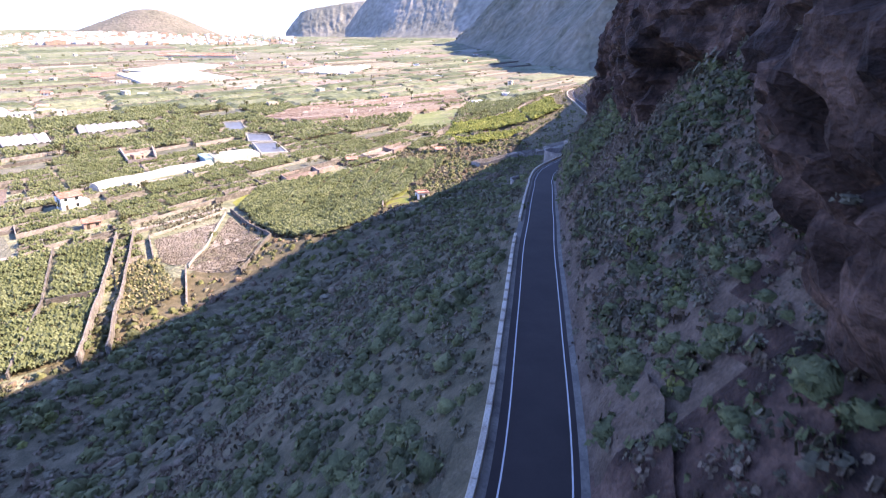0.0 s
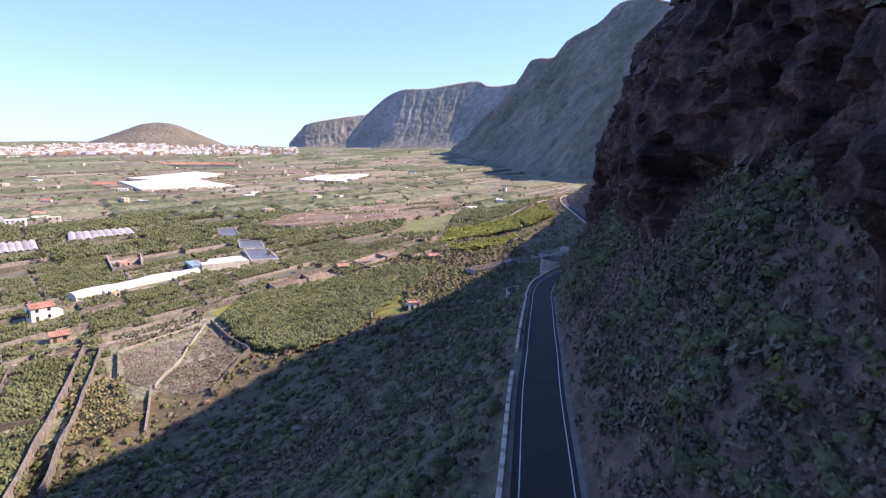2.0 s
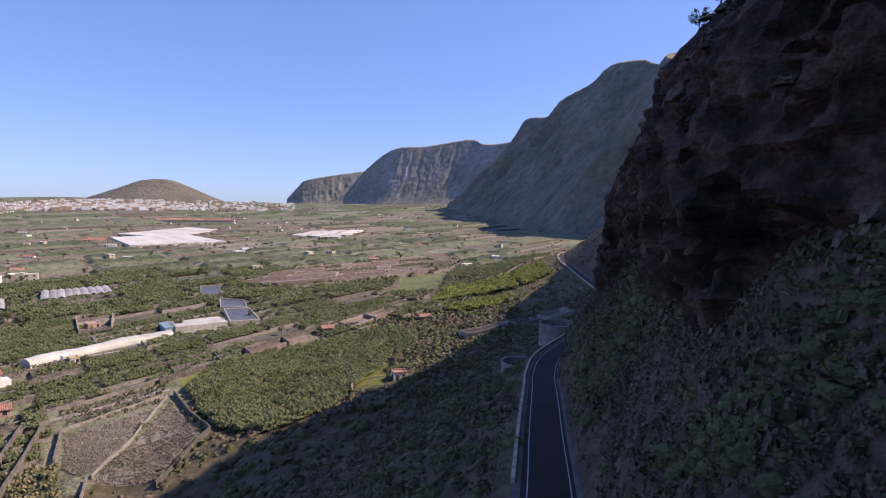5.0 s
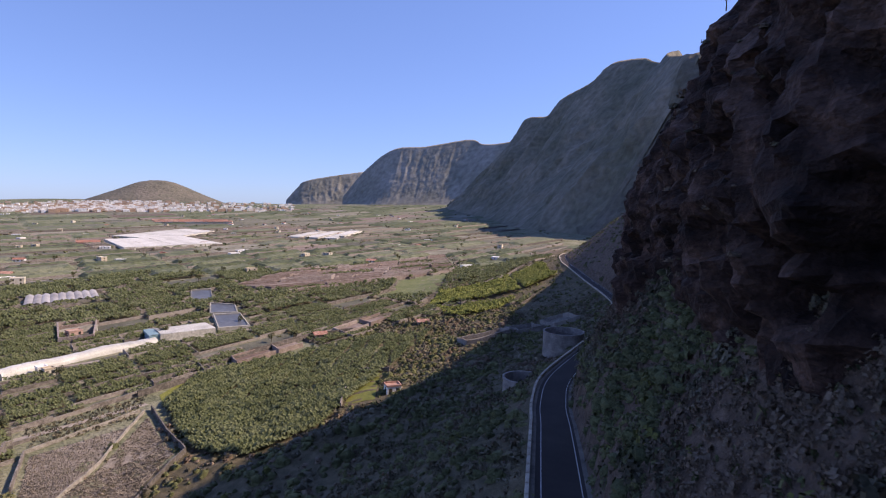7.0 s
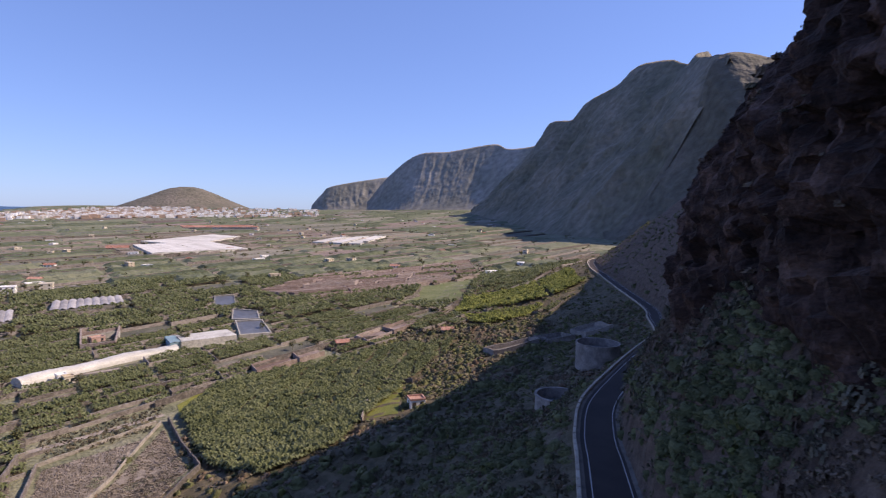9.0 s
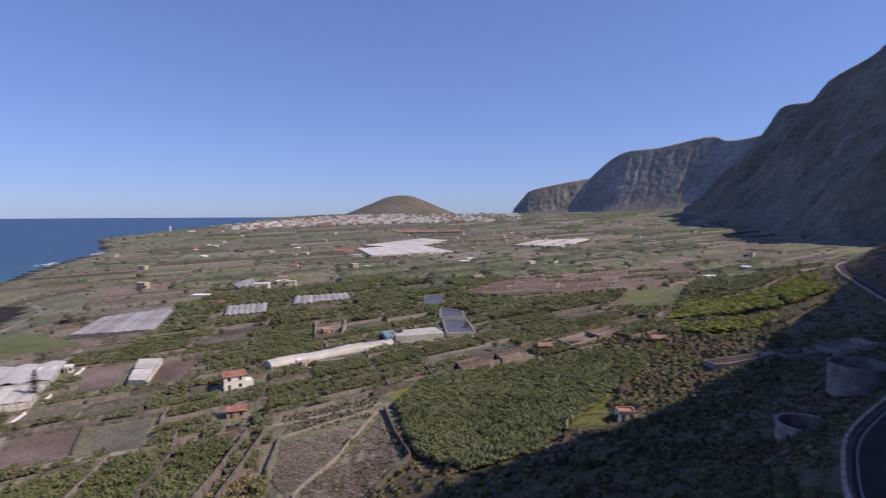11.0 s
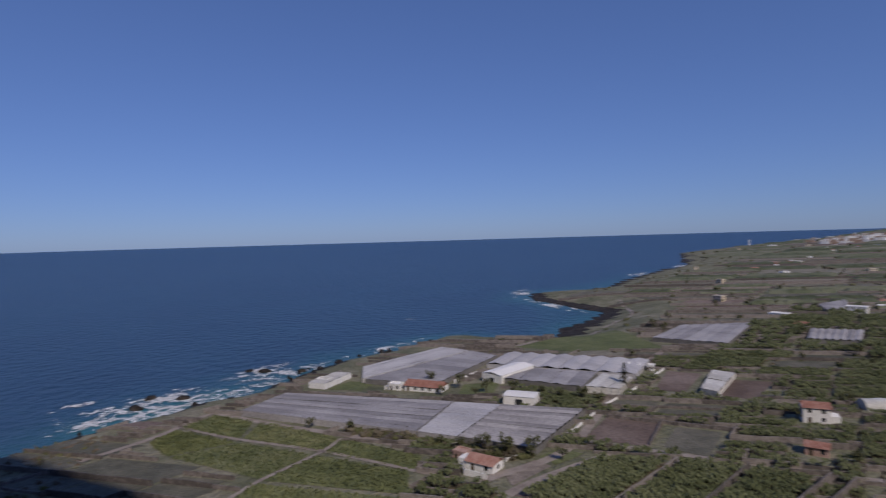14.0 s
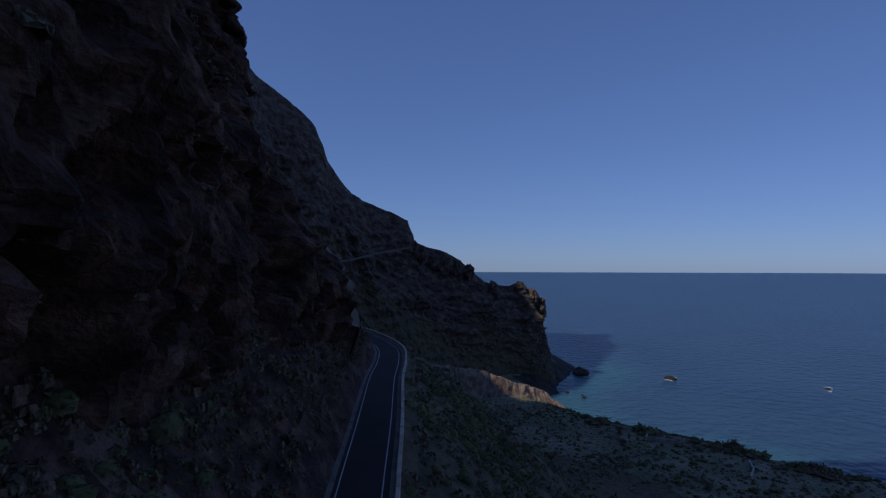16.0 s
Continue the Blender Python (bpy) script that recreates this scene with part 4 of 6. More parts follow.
for k, q in enumerate(COAST_CROPS):
    take(q, 1)
    tagged(drape("field", q, M_LUSH, 0.1, 4.0), "green crop field by the coast", "field", kind="structure")
    vine_field(q, M_LUSH, "low green crop in rows", 40 + k, 1.45, 0.95)
for pts, h in (([(-106, 177), (-95, 153), (-72.5, 100.3)], 2.9), ([(-102, 180), (-91, 156), (-68.4, 103.7)], 2.9), ([(-71.4, 149.1), (-62.8, 129.1)], 1.2), ([(-96, 178), (-86, 160)], 1.4),
               ([(-80, 209), (-54.7, 174.9), (-54.4, 145.0)], 1.5), ([(-98, 129), (-88, 137)], 1.5), ([(-120, 166), (-99, 129), (-84.2, 96.5)], 1.6), ([(-130, 152), (-107, 112)], 1.4),
               ([(-99, 236), (-85, 254), (-77, 242), (-90, 220)], 2.2), ([(-71, 270), (-53, 299), (-33, 312)], 2.5), ([(-23.3, 234.9), (-10.4, 235.2)], 1.8), ([(-23.3, 234.9), (-20.0, 191.6)], 1.6),
               ([(-135, 137), (-112, 170), (-100, 188)], 0.9), ([(-171, 154), (-146, 181), (-120, 205)], 1.2), ([(-160, 168), (-143, 152)], 1.1)):
    wall_line(pts, h)
for pts in ([(-81, 206.6), (-71.0, 150.0)], [(-96.6, 178.5), (-82.5, 207)]):
    wall_line(pts, 1.0, 0.3, M_STONE_PALE, "pale dry-stone wall along a fallow plot")


def track(points, width, mat=None, label="pale dusty farm track", name="farm_track"):
    line = spline([(*p, 0) for p in points], 4.0)
    t = np.gradient(line, axis=0)
    t /= np.linalg.norm(t, axis=1)[:, None]
    n = np.stack([-t[:, 1], t[:, 0], 0 * t[:, 0]], 1) * width / 2
    rows = np.stack([line - n, line, line + n], 1).reshape(-1, 3)
    rows[:, 2] = height(rows[:, 0], rows[:, 1]) + 0.14
    return tagged(mesh_object(name, rows, grid_faces(len(line), 3), mat or M_TRACK), label, "track", kind="structure")


track([(-118, 78), (-135, 97), (-147, 126), (-183, 160), (-218, 191), (-262, 240), (-275, 262)], 3.4)
track([(-112, 80), (-129, 107), (-141, 138)], 3.2)
track([(-152, 137), (-134, 155), (-116, 175), (-102, 190), (-84, 214)], 2.6)
track([(-231, 19), (-219, 30), (-203, 46), (-184, 67.5), (-164, 86.5), (-152, 97)], 3.2)
track([(-218, 8), (-204, 21), (-193, 32.8), (-172.5, 58.5), (-149, 81.5), (-138, 92)], 1.7)
track([(-182.5, 65), (-171.5, 57.5), (-156, 41.5), (-146, 34)], 1.5)
track([(-232, 20), (-222, 12), (-212, 7), (-203, 0), (-190, -14)], 2.6)
track([(-311, 176), (-329, 203), (-361, 245), (-398, 289), (-425, 325), (-520, 370)], 3.4)
track([(-130, 206), (-142, 216), (-150, 240), (-120, 268), (-85, 318), (-40, 335)], 2.6)
track([(-300, 410), (-322, 440), (-290, 500), (-240, 560)], 3.5)
track([(-499, 1822), (-400, 2200), (-314, 2664)], 14, label="far pale plastic strip by a road")


def brown_terraces():
    """Stepped plots of bare reddish soil, each held by a low pinkish wall."""
    r = np.random.default_rng(19)
    for q, n, m in ((np.array([(-140, 450), (-122, 540), (16, 690), (24, 560)], float), 8, 6), (np.array([(-140, 450), (24, 560), (-28, 492), (-95, 425)], float), 3, 6)):
        take(q, 1)
        for i in range(n):
            cut = np.sort(np.concatenate([[0, 1], (np.arange(1, m) + r.uniform(-0.35, 0.35, m - 1)) / m]))
            for a, b in zip(cut[:-1], cut[1:]):
                u0, u1 = i / n + 0.006, (i + 1) / n - 0.006
                quad = [lerp4(q, u0, a + 0.008), lerp4(q, u1, a + 0.008), lerp4(q, u1, b - 0.008), lerp4(q, u0, b - 0.008)]
                kind = r.uniform()
                lift = 0.2 + r.uniform(0, 2.6)
                if kind < 0.14:
                    banana_field(quad, 2.6, seed=int(r.integers(100, 999)), size=1.2)
                tagged(drape("terrace", quad, M_CROP if kind < 0.22 else M_DRY if kind < 0.34 else M_SOIL if kind < 0.6 else M_TERRACE, lift, 8.0), "walled terrace of reddish bare soil", "field", kind="structure")
                wall_line(quad, lift + r.uniform(0.3, 1.5), 0.8, M_TERRACE_WALL, closed=True, step=12.0, label="pinkish-brown stone terrace wall")


def plots_above_the_bananas():
    """A row of small walled red-soil plots along the upper edge of the large banana field."""
    for q in ([(-75, 262), (-70, 254), (-60, 271), (-66, 279)], [(-65, 281), (-59, 272), (-52, 284), (-58, 293)], [(-44, 313), (-37, 304), (-28, 322), (-35, 331)], [(-34, 333), (-27, 324), (-18, 340), (-25, 349)]):
        take(q, 0.5)
        tagged(drape("terrace", q, M_TERRACE, 0.5, 3.0), "small walled plot of reddish soil", "field", kind="structure")
        wall_line([q[3], q[0], q[1], q[2]], 2.2, 0.5, M_TERRACE_WALL, label="pinkish-brown stone terrace wall")


def lerp4(q, a, b):
    return (q[0] * (1 - a) + q[1] * a) * (1 - b) + (q[3] * (1 - a) + q[2] * a) * b


# ---- patchwork of fields over the plain ----
E1, E2 = np.array([0.62, -0.785]), np.array([0.52, 0.854])


HEDGES = []


def build_patchwork():
    r = np.random.default_rng(11)
    cells = [(-5200.0, 500.0, -1500.0, 3000.0)]
    done = []
    while cells:
        a0, a1, b0, b1 = cells.pop()
        c = E1 * (a0 + a1) / 2 + E2 * (b0 + b1) / 2
        d = math.hypot(c[0], c[1] - 50)
        want = min(max(d / 11.3, 19), 120)
        la, lb = a1 - a0, b1 - b0
        if max(la * 1.6, lb * 0.75) < want * 1.5:
            done.append((a0, a1, b0, b1, c, d))
            continue
        m = r.uniform(0.4, 0.6)
        if la * 1.6 > lb * 0.75:
            cells += [(a0, a0 + la * m, b0, b1), (a0 + la * m, a1, b0, b1)]
        else:
            cells += [(a0, a1, b0, b0 + lb * m), (a0, a1, b0 + lb * m, b1)]
    xy = np.array([d[4] for d in done])
    dc = coast_distance(xy[:, 0], xy[:, 1])
    s, _, _ = road_frame(xy[:, 0], xy[:, 1])
    k = -1
    extra = []
    while True:
        k += 1
        if k == len(done):
            if not extra:
                break
            for a0, a1, b0, b1 in extra:
                c = E1 * (a0 + a1) / 2 + E2 * (b0 + b1) / 2
                done.append((a0, a1, b0, b1, c, math.hypot(c[0], c[1] - 50)))
            xy = np.array([d[4] for d in done])
            dc = coast_distance(xy[:, 0], xy[:, 1])
            s, _, _ = road_frame(xy[:, 0], xy[:, 1])
            extra = []
        a0, a1, b0, b1, c, d = done[k]
        size = math.hypot(a1 - a0, b1 - b0)
        if dc[k] < 20 + size * 0.4 or c[1] > 3900 or c[1] < -30:
            continue
        if (c[1] < 330 and s[k] > -112) or (c[1] >= 330 and s[k] > -30) or c[0] > 260 or (c[1] > 900 and c[0] > 170):
            continue
        if math.hypot(c[0] + 1735, c[1] - 3540) < 430:
            continue
        if is_taken(np.array([E1 * (a0 + (a1 - a0) * p) + E2 * (b0 + (b1 - b0) * q) for p in (0.12, 0.5, 0.88) for q in (0.12, 0.5, 0.88)])):
            if size > 13:
                am, bm_ = (a0 + a1) / 2, (b0 + b1) / 2
                for box4 in ((a0, am, b0, bm_), (am, a1, b0, bm_), (a0, am, bm_, b1), (am, a1, bm_, b1)):
                    extra.append(box4)
            continue
        g = min(0.005 * d + 0.3, 6)
        if r.uniform() < 0.3:
            g *= 0.3
        quad = [E1 * p + E2 * q for p, q in ((a0 + g, b0 + g), (a1 - g, b0 + g), (a1 - g, b1 - g), (a0 + g, b1 - g))]
        u = r.uniform()
        if math.hypot((c[0] + 60) / 1.0, (c[1] - 560) / 1.5) < 95:
            u = 0.80 if u < 0.85 else 0.2
        if d < 650 and dc[k] > 110 and u > 0.3:
            u = u * 0.56
        if dc[k] < 130 and u < 0.46:
            u = 0.5
        if d > 650:                                      # the farther plain is greener
            u = u * 0.84
        if u < 0.46:
            if d < 520:
                tagged(drape("planted_soil", quad, M_SCRUB, 0.05, 8.0), "brown soil under banana plants", "field", kind="structure")
                banana_field(quad, 1.55 if d < 330 else 2.7, seed=100 + k, size=0.85 if d < 330 else 1.4)
            else:
                tagged(drape("banana_plantation", quad, M_BANANA_FAR, 0.1, min(max(d / 130, 3.5), 14), 2.6, k), "distant block of green banana plants", "crop", kind="stuff")
        elif u < 0.58:
            tagged(drape("field", quad, M_CROP, 0.1, 10.0), "low green crop field", "field", kind="structure")
        elif u < 0.76:
            tagged(drape("field", quad, M_DRY, 0.1, 10.0), "dry grass field", "field", kind="structure")
        elif u < 0.90:
            tagged(drape("field", quad, M_SOIL, 0.1, 10.0), "ploughed red-brown field", "field", kind="structure")
        elif u < 0.912 and d > 700 and c[0] < -60:
            greenhouse(quad, 3.4, 5, M_NET_PALE, "pale plastic greenhouse block")
        if 260 < d < 2600 and r.uniform() < 0.45:
            HEDGES.append((quad[1], quad[2], d) if r.uniform() < 0.7 else (quad[0], quad[1], d))
        if d < 1500:
            q2 = [E1 * p + E2 * q for p, q in ((a0, b0), (a1, b0), (a1, b1))]
            if d < 330:
                wall_line(q2 if r.uniform() < 0.25 else q2[1:], r.uniform(0.8, 1.8), 0.4, step=8.0)
            elif r.uniform() < 0.75:
                wall_line(q2[1:], r.uniform(0.9, 2.0) + d / 900, 0.4 + d / 1200, step=15.0)


# ---- buildings and farm works ----
M_WHITE = material("white_render", [(0.76, 0.75, 0.73), (0.84, 0.83, 0.81), (0.88, 0.87, 0.86)], 0.4, 6, rough=0.85, bump=0.15, vary=0.2)
M_CREAM = material("cream_render", [(0.50, 0.42, 0.32), (0.60, 0.52, 0.40), (0.66, 0.60, 0.50)], 0.4, 6, rough=0.85, bump=0.15, vary=0.5)
M_TILE = material("terracotta_tiles", [(0.26, 0.115, 0.085), (0.35, 0.175, 0.135), (0.43, 0.26, 0.215)], 0.8, 5, bump=0.6, vary=0.25)
M_PINK = material("faded_pink_render", [(0.42, 0.27, 0.23), (0.52, 0.36, 0.31)], 0.5, 6, bump=0.3)
M_DARK = material("dark_window_glass", [(0.02, 0.022, 0.026), (0.04, 0.044, 0.05)], 0.6, 2, rough=0.15, bump=0, spec=0.6)
M_NET = material("grey_shade_net", [(0.25, 0.238, 0.243), (0.335, 0.32, 0.325), (0.42, 0.402, 0.405)], 0.05, 1.6, rough=0.75, bump=0.25, vary=0.35)
M_NET_MID = material("pale_grey_net", [(0.40, 0.39, 0.40), (0.48, 0.467, 0.477), (0.55, 0.535, 0.54)], 0.05, 1.6, rough=0.75, bump=0.25, vary=0.2)
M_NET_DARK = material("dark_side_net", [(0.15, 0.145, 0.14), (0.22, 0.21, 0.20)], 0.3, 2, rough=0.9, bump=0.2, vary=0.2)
M_NET_PALE = material("pale_plastic_sheet", [(0.50, 0.48, 0.43), (0.60, 0.57, 0.52), (0.68, 0.66, 0.61)], 0.06, 1.2, rough=0.6, bump=0.2, vary=0.3)
M_SHEET = material("white_plastic_roof", [(0.40, 0.395, 0.37), (0.50, 0.49, 0.465), (0.58, 0.575, 0.55)], 0.15, 3, rough=0.5, bump=0.15, vary=0.2)
M_BLUE = material("faded_blue_sheet", [(0.17, 0.28, 0.33), (0.25, 0.36, 0.41)], 0.4, 4, rough=0.6, bump=0.1)
M_POST = material("galvanised_post", [(0.30, 0.30, 0.30), (0.40, 0.40, 0.40)], 1, 8, rough=0.5, metal=0.6, bump=0.1)
M_TANK = material("stained_tank_concrete", [(0.174, 0.152, 0.143), (0.275, 0.239, 0.225), (0.392, 0.348, 0.323)], 0.5, 6, bump=0.4)
M_POND = material("still_reservoir_water", [(0.085, 0.09, 0.10), (0.12, 0.125, 0.138)], 0.05, 0.5, rough=0.45, bump=0.05, spec=0.3)
POST_MESH = None


def lerp_quad(q, a, b):
    return (q[0] * (1 - a) + q[1] * a) * (1 - b) + (q[3] * (1 - a) + q[2] * a) * b


def greenhouse(quad, h, bays, mat, label, ridge=0.5, skirt=None, posts=0, name="greenhouse"):
    """A net or plastic house over a four-cornered plot: roof bays, side sheets and posts."""
    global POST_MESH
    take(quad, 1)
    q = np.array(quad, float)
    base = height(q[:, 0], q[:, 1])
    c = q.mean(0)
    z0 = base.min() - 0.3
    root = thing(name, pose(c[0], c[1], z0), label, "greenhouse", "greenhouses")
    top = base + h - z0
    r = np.random.default_rng(int(abs(c[0] * 7 + c[1] * 3)))

    def at(a, b, lift):
        p = lerp_quad(q, a, b) - c
        z = (top[0] * (1 - a) + top[1] * a) * (1 - b) + (top[3] * (1 - a) + top[2] * a) * b
        return (p[0], p[1], z + lift)

    n = 9
    for k in range(bays):
        v, droop = [], r.uniform(-0.12, 0.12)
        for i in range(n):
            b = i / (n - 1)
            for a, lift in ((k / bays, 0), ((k + 0.5) / bays, ridge), ((k + 1) / bays, 0)):
                v.append(at(a, b, lift + droop + r.uniform(-0.07, 0.07)))
        mesh_object("roof_sheet", v, grid_faces(n, 3), mat, root)
    for i in range(4):
        a, b = (q[i] - c), (q[(i + 1) % 4] - c)
        v = [(a[0], a[1], 0), (b[0], b[1], 0), (b[0], b[1], top[(i + 1) % 4] - 0.06), (a[0], a[1], top[i] - 0.06)]
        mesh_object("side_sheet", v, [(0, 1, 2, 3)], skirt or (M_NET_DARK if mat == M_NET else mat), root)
    if posts:
        if POST_MESH is None:
            tmp = part("post", box(-0.07, -0.07, 0, 0.07, 0.07, 1), M_POST)
            POST_MESH = tmp.data
            bpy.data.objects.remove(tmp)
        for i in range(4):
            for k in range(posts):
                t = k / posts
                p = q[i] * (1 - t) + q[(i + 1) % 4] * t - c
                o = new("post", POST_MESH)
                o.parent = root
                hh = top[i] * (1 - t) + top[(i + 1) % 4] * t
                o.matrix_basis = Matrix.LocRotScale((p[0] * 1.003, p[1] * 1.003, 0), None, (1, 1, hh + 0.25))
    return root


def gable(w, d, z, rise, over=0.4):
    """A tiled gable roof with raised tile courses, ridge along x."""
    bm = bmesh.new()
    n = max(6, int(w / 0.45))
    for side in (-1, 1):
        for k in range(n):
            x0, x1 = -w / 2 - over + (w + 2 * over) * k / n, -w / 2 - over + (w + 2 * over) * (k + 1) / n
            xm = (x0 + x1) / 2
            y0, y1 = side * (d / 2 + over), 0.0
            za, zb = z - over * rise / (d / 2), z + rise
            v = [bm.verts.new(p) for p in ((x0, y0, za), (xm, y0, za + 0.12), (x1, y0, za), (x1, y1, zb), (xm, y1, zb + 0.12), (x0, y1, zb))]
            bm.faces.new((v[0], v[1], v[4], v[5]))
            bm.faces.new((v[1], v[2], v[3], v[4]))
    bmesh.ops.remove_doubles(bm, verts=bm.verts[:], dist=0.001)
    for x in (-w / 2, w / 2):
        v = [bm.verts.new(p) for p in ((x, -d / 2, z - 0.05), (x, d / 2, z - 0.05), (x, 0, z + rise - 0.05))]
        bm.faces.new(v)
    return bm


def house(x, y, turn, w, d, storeys, label, wall=None, roof="gable", annex=None, group="farm houses", scale=1.0, name="house"):
    wall = wall or M_WHITE
    z = height(np.array([x + a for a in (-w / 2, w / 2)] * 2), np.array([y - d / 2, y - d / 2, y + d / 2, y + d / 2])).min() - 0.1
    root = thing(name, pose(x, y, z, 0, 0, turn), label, "house", group)
    hh = 2.6 * storeys
    part("wall", box(-w / 2, -d / 2, -0.4, w / 2, d / 2, hh, 0.05), wall, root)
    if roof == "gable":
        part("roof", gable(w, d, hh, d * 0.22), M_TILE, root, "terracotta tiled roof")
    else:
        bm = bmesh.new()
        t = 0.25
        for b in ((-w / 2 - 0.1, -d / 2 - 0.1, w / 2 + 0.1, -d / 2 + t), (-w / 2 - 0.1, d / 2 - t, w / 2 + 0.1, d / 2 + 0.1), (-w / 2 - 0.1, -d / 2 + t, -w / 2 + t, d / 2 - t), (w / 2 - t, -d / 2 + t, w / 2 + 0.1, d / 2 - t)):
            add_box(bm, b[0], b[1], hh, b[2], b[3], hh + 0.5)
        add_box(bm, -w / 2 + t, -d / 2 + t, hh + 0.003, w / 2 - t, d / 2 - t, hh + 0.12)
        part("roof", bm, wall if roof == "flat" else M_TILE, root)
    for s in range(storeys):
        n = max(2, int(w / 3.2))
        for k in range(n):
            cx = -w / 2 + w * (k + 0.5) / n
            for sy in (-1, 1):
                ya, yb = sorted((sy * (d / 2 - 0.1), sy * (d / 2 + 0.02)))
                if s == 0 and k == 0 and sy < 0:
                    part("door", box(cx - 0.5, ya, 0, cx + 0.5, yb, 2.1), M_BARK, root, "brown wooden door")
                    continue
                o = part("window", box(cx - 0.55, ya, 0.95 + 2.6 * s, cx + 0.55, yb, 2.2 + 2.6 * s), M_DARK, root)
                part("window_sill", box(cx - 0.7, min(ya, sy * (d / 2 + 0.1)), 0.83 + 2.6 * s, cx + 0.7, max(yb, sy * (d / 2 + 0.1)), 0.94 + 2.6 * s), wall, o)
        for sx in (-1, 1):
            xa, xb = sorted((sx * (w / 2 - 0.1), sx * (w / 2 + 0.02)))
            part("window", box(xa, -0.55, 0.95 + 2.6 * s, xb, 0.55, 2.2 + 2.6 * s), M_DARK, root)
    if annex:
        ax, ay, aw, ad, ah = annex
        part("annex", box(ax, ay, -0.4, ax + aw, ay + ad, ah, 0.04), wall, root)
        part("terrace_wall", box(ax - 0.2, ay - 1.8, -0.4, ax + aw + 0.4, ay - 1.6, 1.0, 0.03), wall, root)
    return root


def shed(quad, h, mat, label, roof_mat=None, rise=0.7):
    """A plain barn: walls, pitched roof, big door."""
    take(quad, 1)
    q = np.array(quad, float)
    c = q.mean(0)
    ax = q[1] - q[0]
    ay = q[3] - q[0]
    w, d = np.linalg.norm(ax), np.linalg.norm(ay)
    turn = math.degrees(math.atan2(ax[1], ax[0]))
    z = height(q[:, 0], q[:, 1]).min() - 0.1
    root = thing("barn", pose(c[0], c[1], z, 0, 0, turn), label, "barn", "barns")
    part("wall", box(-w / 2, -d / 2, -0.4, w / 2, d / 2, h, 0.04), mat, root)
    bm = bmesh.new()
    rows = [[bm.verts.new((-w / 2 - 0.2 + (w + 0.4) * k / 8, yy, zz + 0.04 * (k % 2))) for k in range(9)] for yy, zz in ((-d / 2 - 0.2, h + 0.02), (0, h + rise), (d / 2 + 0.2, h + 0.02))]
    for a, b in zip(rows[:-1], rows[1:]):
        for k in range(8):
            bm.faces.new((a[k], a[k + 1], b[k + 1], b[k]))
    part("roof", bm, roof_mat or mat, root)
    part("door", box(-1.4, -d / 2 - 0.03, -0.2, 1.4, -d / 2 + 0.1, min(2.6, h - 0.3)), M_DARK, root)
    part("door", box(-w / 2 - 0.03, -1.1, -0.2, -w / 2 + 0.1, 1.1, min(2.4, h - 0.4)), M_DARK, root)
    return root


def reservoir(quad, h, label, wall_mat=None):
    """A square farm reservoir: thick walls round still water."""
    take(quad, 1)
    q = np.array(quad, float)
    c = q.mean(0)
    z = height(q[:, 0], q[:, 1]).max()
    root = thing("reservoir", pose(c[0], c[1], z), label, "reservoir", "reservoirs")
    inner = c + (q - c) * 0.93
    v = [(*(p - c), -2.5) for p in q] + [(*(p - c), h) for p in q] + [(*(p - c), h) for p in inner] + [(*(p - c), h - 1.2) for p in inner]
    f = []
    for i in range(4):
        j = (i + 1) % 4
        f += [(i, j, 4 + j, 4 + i), (4 + i, 4 + j, 8 + j, 8 + i), (8 + i, 8 + j, 12 + j, 12 + i)]
    mesh_object("rim_wall", v, f, wall_mat or M_CONCRETE, root, True)
    mesh_object("water", [(*(p - c), h - 0.55) for p in inner], [(0, 1, 2, 3)], M_POND, root)
    return root


def round_tank(x, y, z, radius, h, label):
    """An open round concrete water tank."""
    root = thing("water_tank", pose(x, y, z), label, "water tank", "round tanks")
    n = 48
    v, f = [], []
    for rr, zz in ((radius, -4.0), (radius, h - 0.3), (radius + 0.15, h - 0.3), (radius + 0.15, h), (radius - 0.35, h), (radius - 0.35, h - 2.6)):
        v += [(rr * math.cos(2 * math.pi * k / n), rr * math.sin(2 * math.pi * k / n), zz) for k in range(n)]
    for j in range(5):
        f += [(j * n + k, j * n + (k + 1) % n, (j + 1) * n + (k + 1) % n, (j + 1) * n + k) for k in range(n)]
    mesh_object("tank_wall", v, f, M_TANK, root, True)
    a = np.linspace(0, 2 * math.pi, 33)
    v = [(rr * math.cos(t), rr * math.sin(t), h - 2.2) for rr in (0.01, radius - 0.3) for t in a]
    mesh_object("water", v, grid_faces(2, 33), M_POND, root)
    return root


# net houses on the coast
greenhouse([(-222, 30), (-243, 46), (-203, 108), (-174, 88)], 2.3, 9, M_NET, "flat grey shade-net house near the shore", 0.25, M_NET, posts=9)
greenhouse([(-173.6, 88.5), (-202.6, 108.5), (-192.4, 123.6), (-164.4, 99)], 2.3, 5, M_NET_MID, "pale plastic-covered net house", 0.3, M_NET, posts=5)
greenhouse([(-164, 99.4), (-192, 124), (-176, 148.5), (-147, 117.5)], 2.3, 12, M_NET, "striped grey net house with worn sheets", 0.6, posts=6)
greenhouse([(-256, 79), (-282, 82), (-317, 131), (-299.5, 142.5)], 2.3, 6, M_NET_MID, "long pale shade-net house above the rocks", 0.3, posts=4)
greenhouse([(-254, 80), (-298.5, 143.5), (-280, 152.5), (-232, 108)], 2.3, 8, M_NET, "long grey shade-net house above the rocks", 0.3, posts=4)
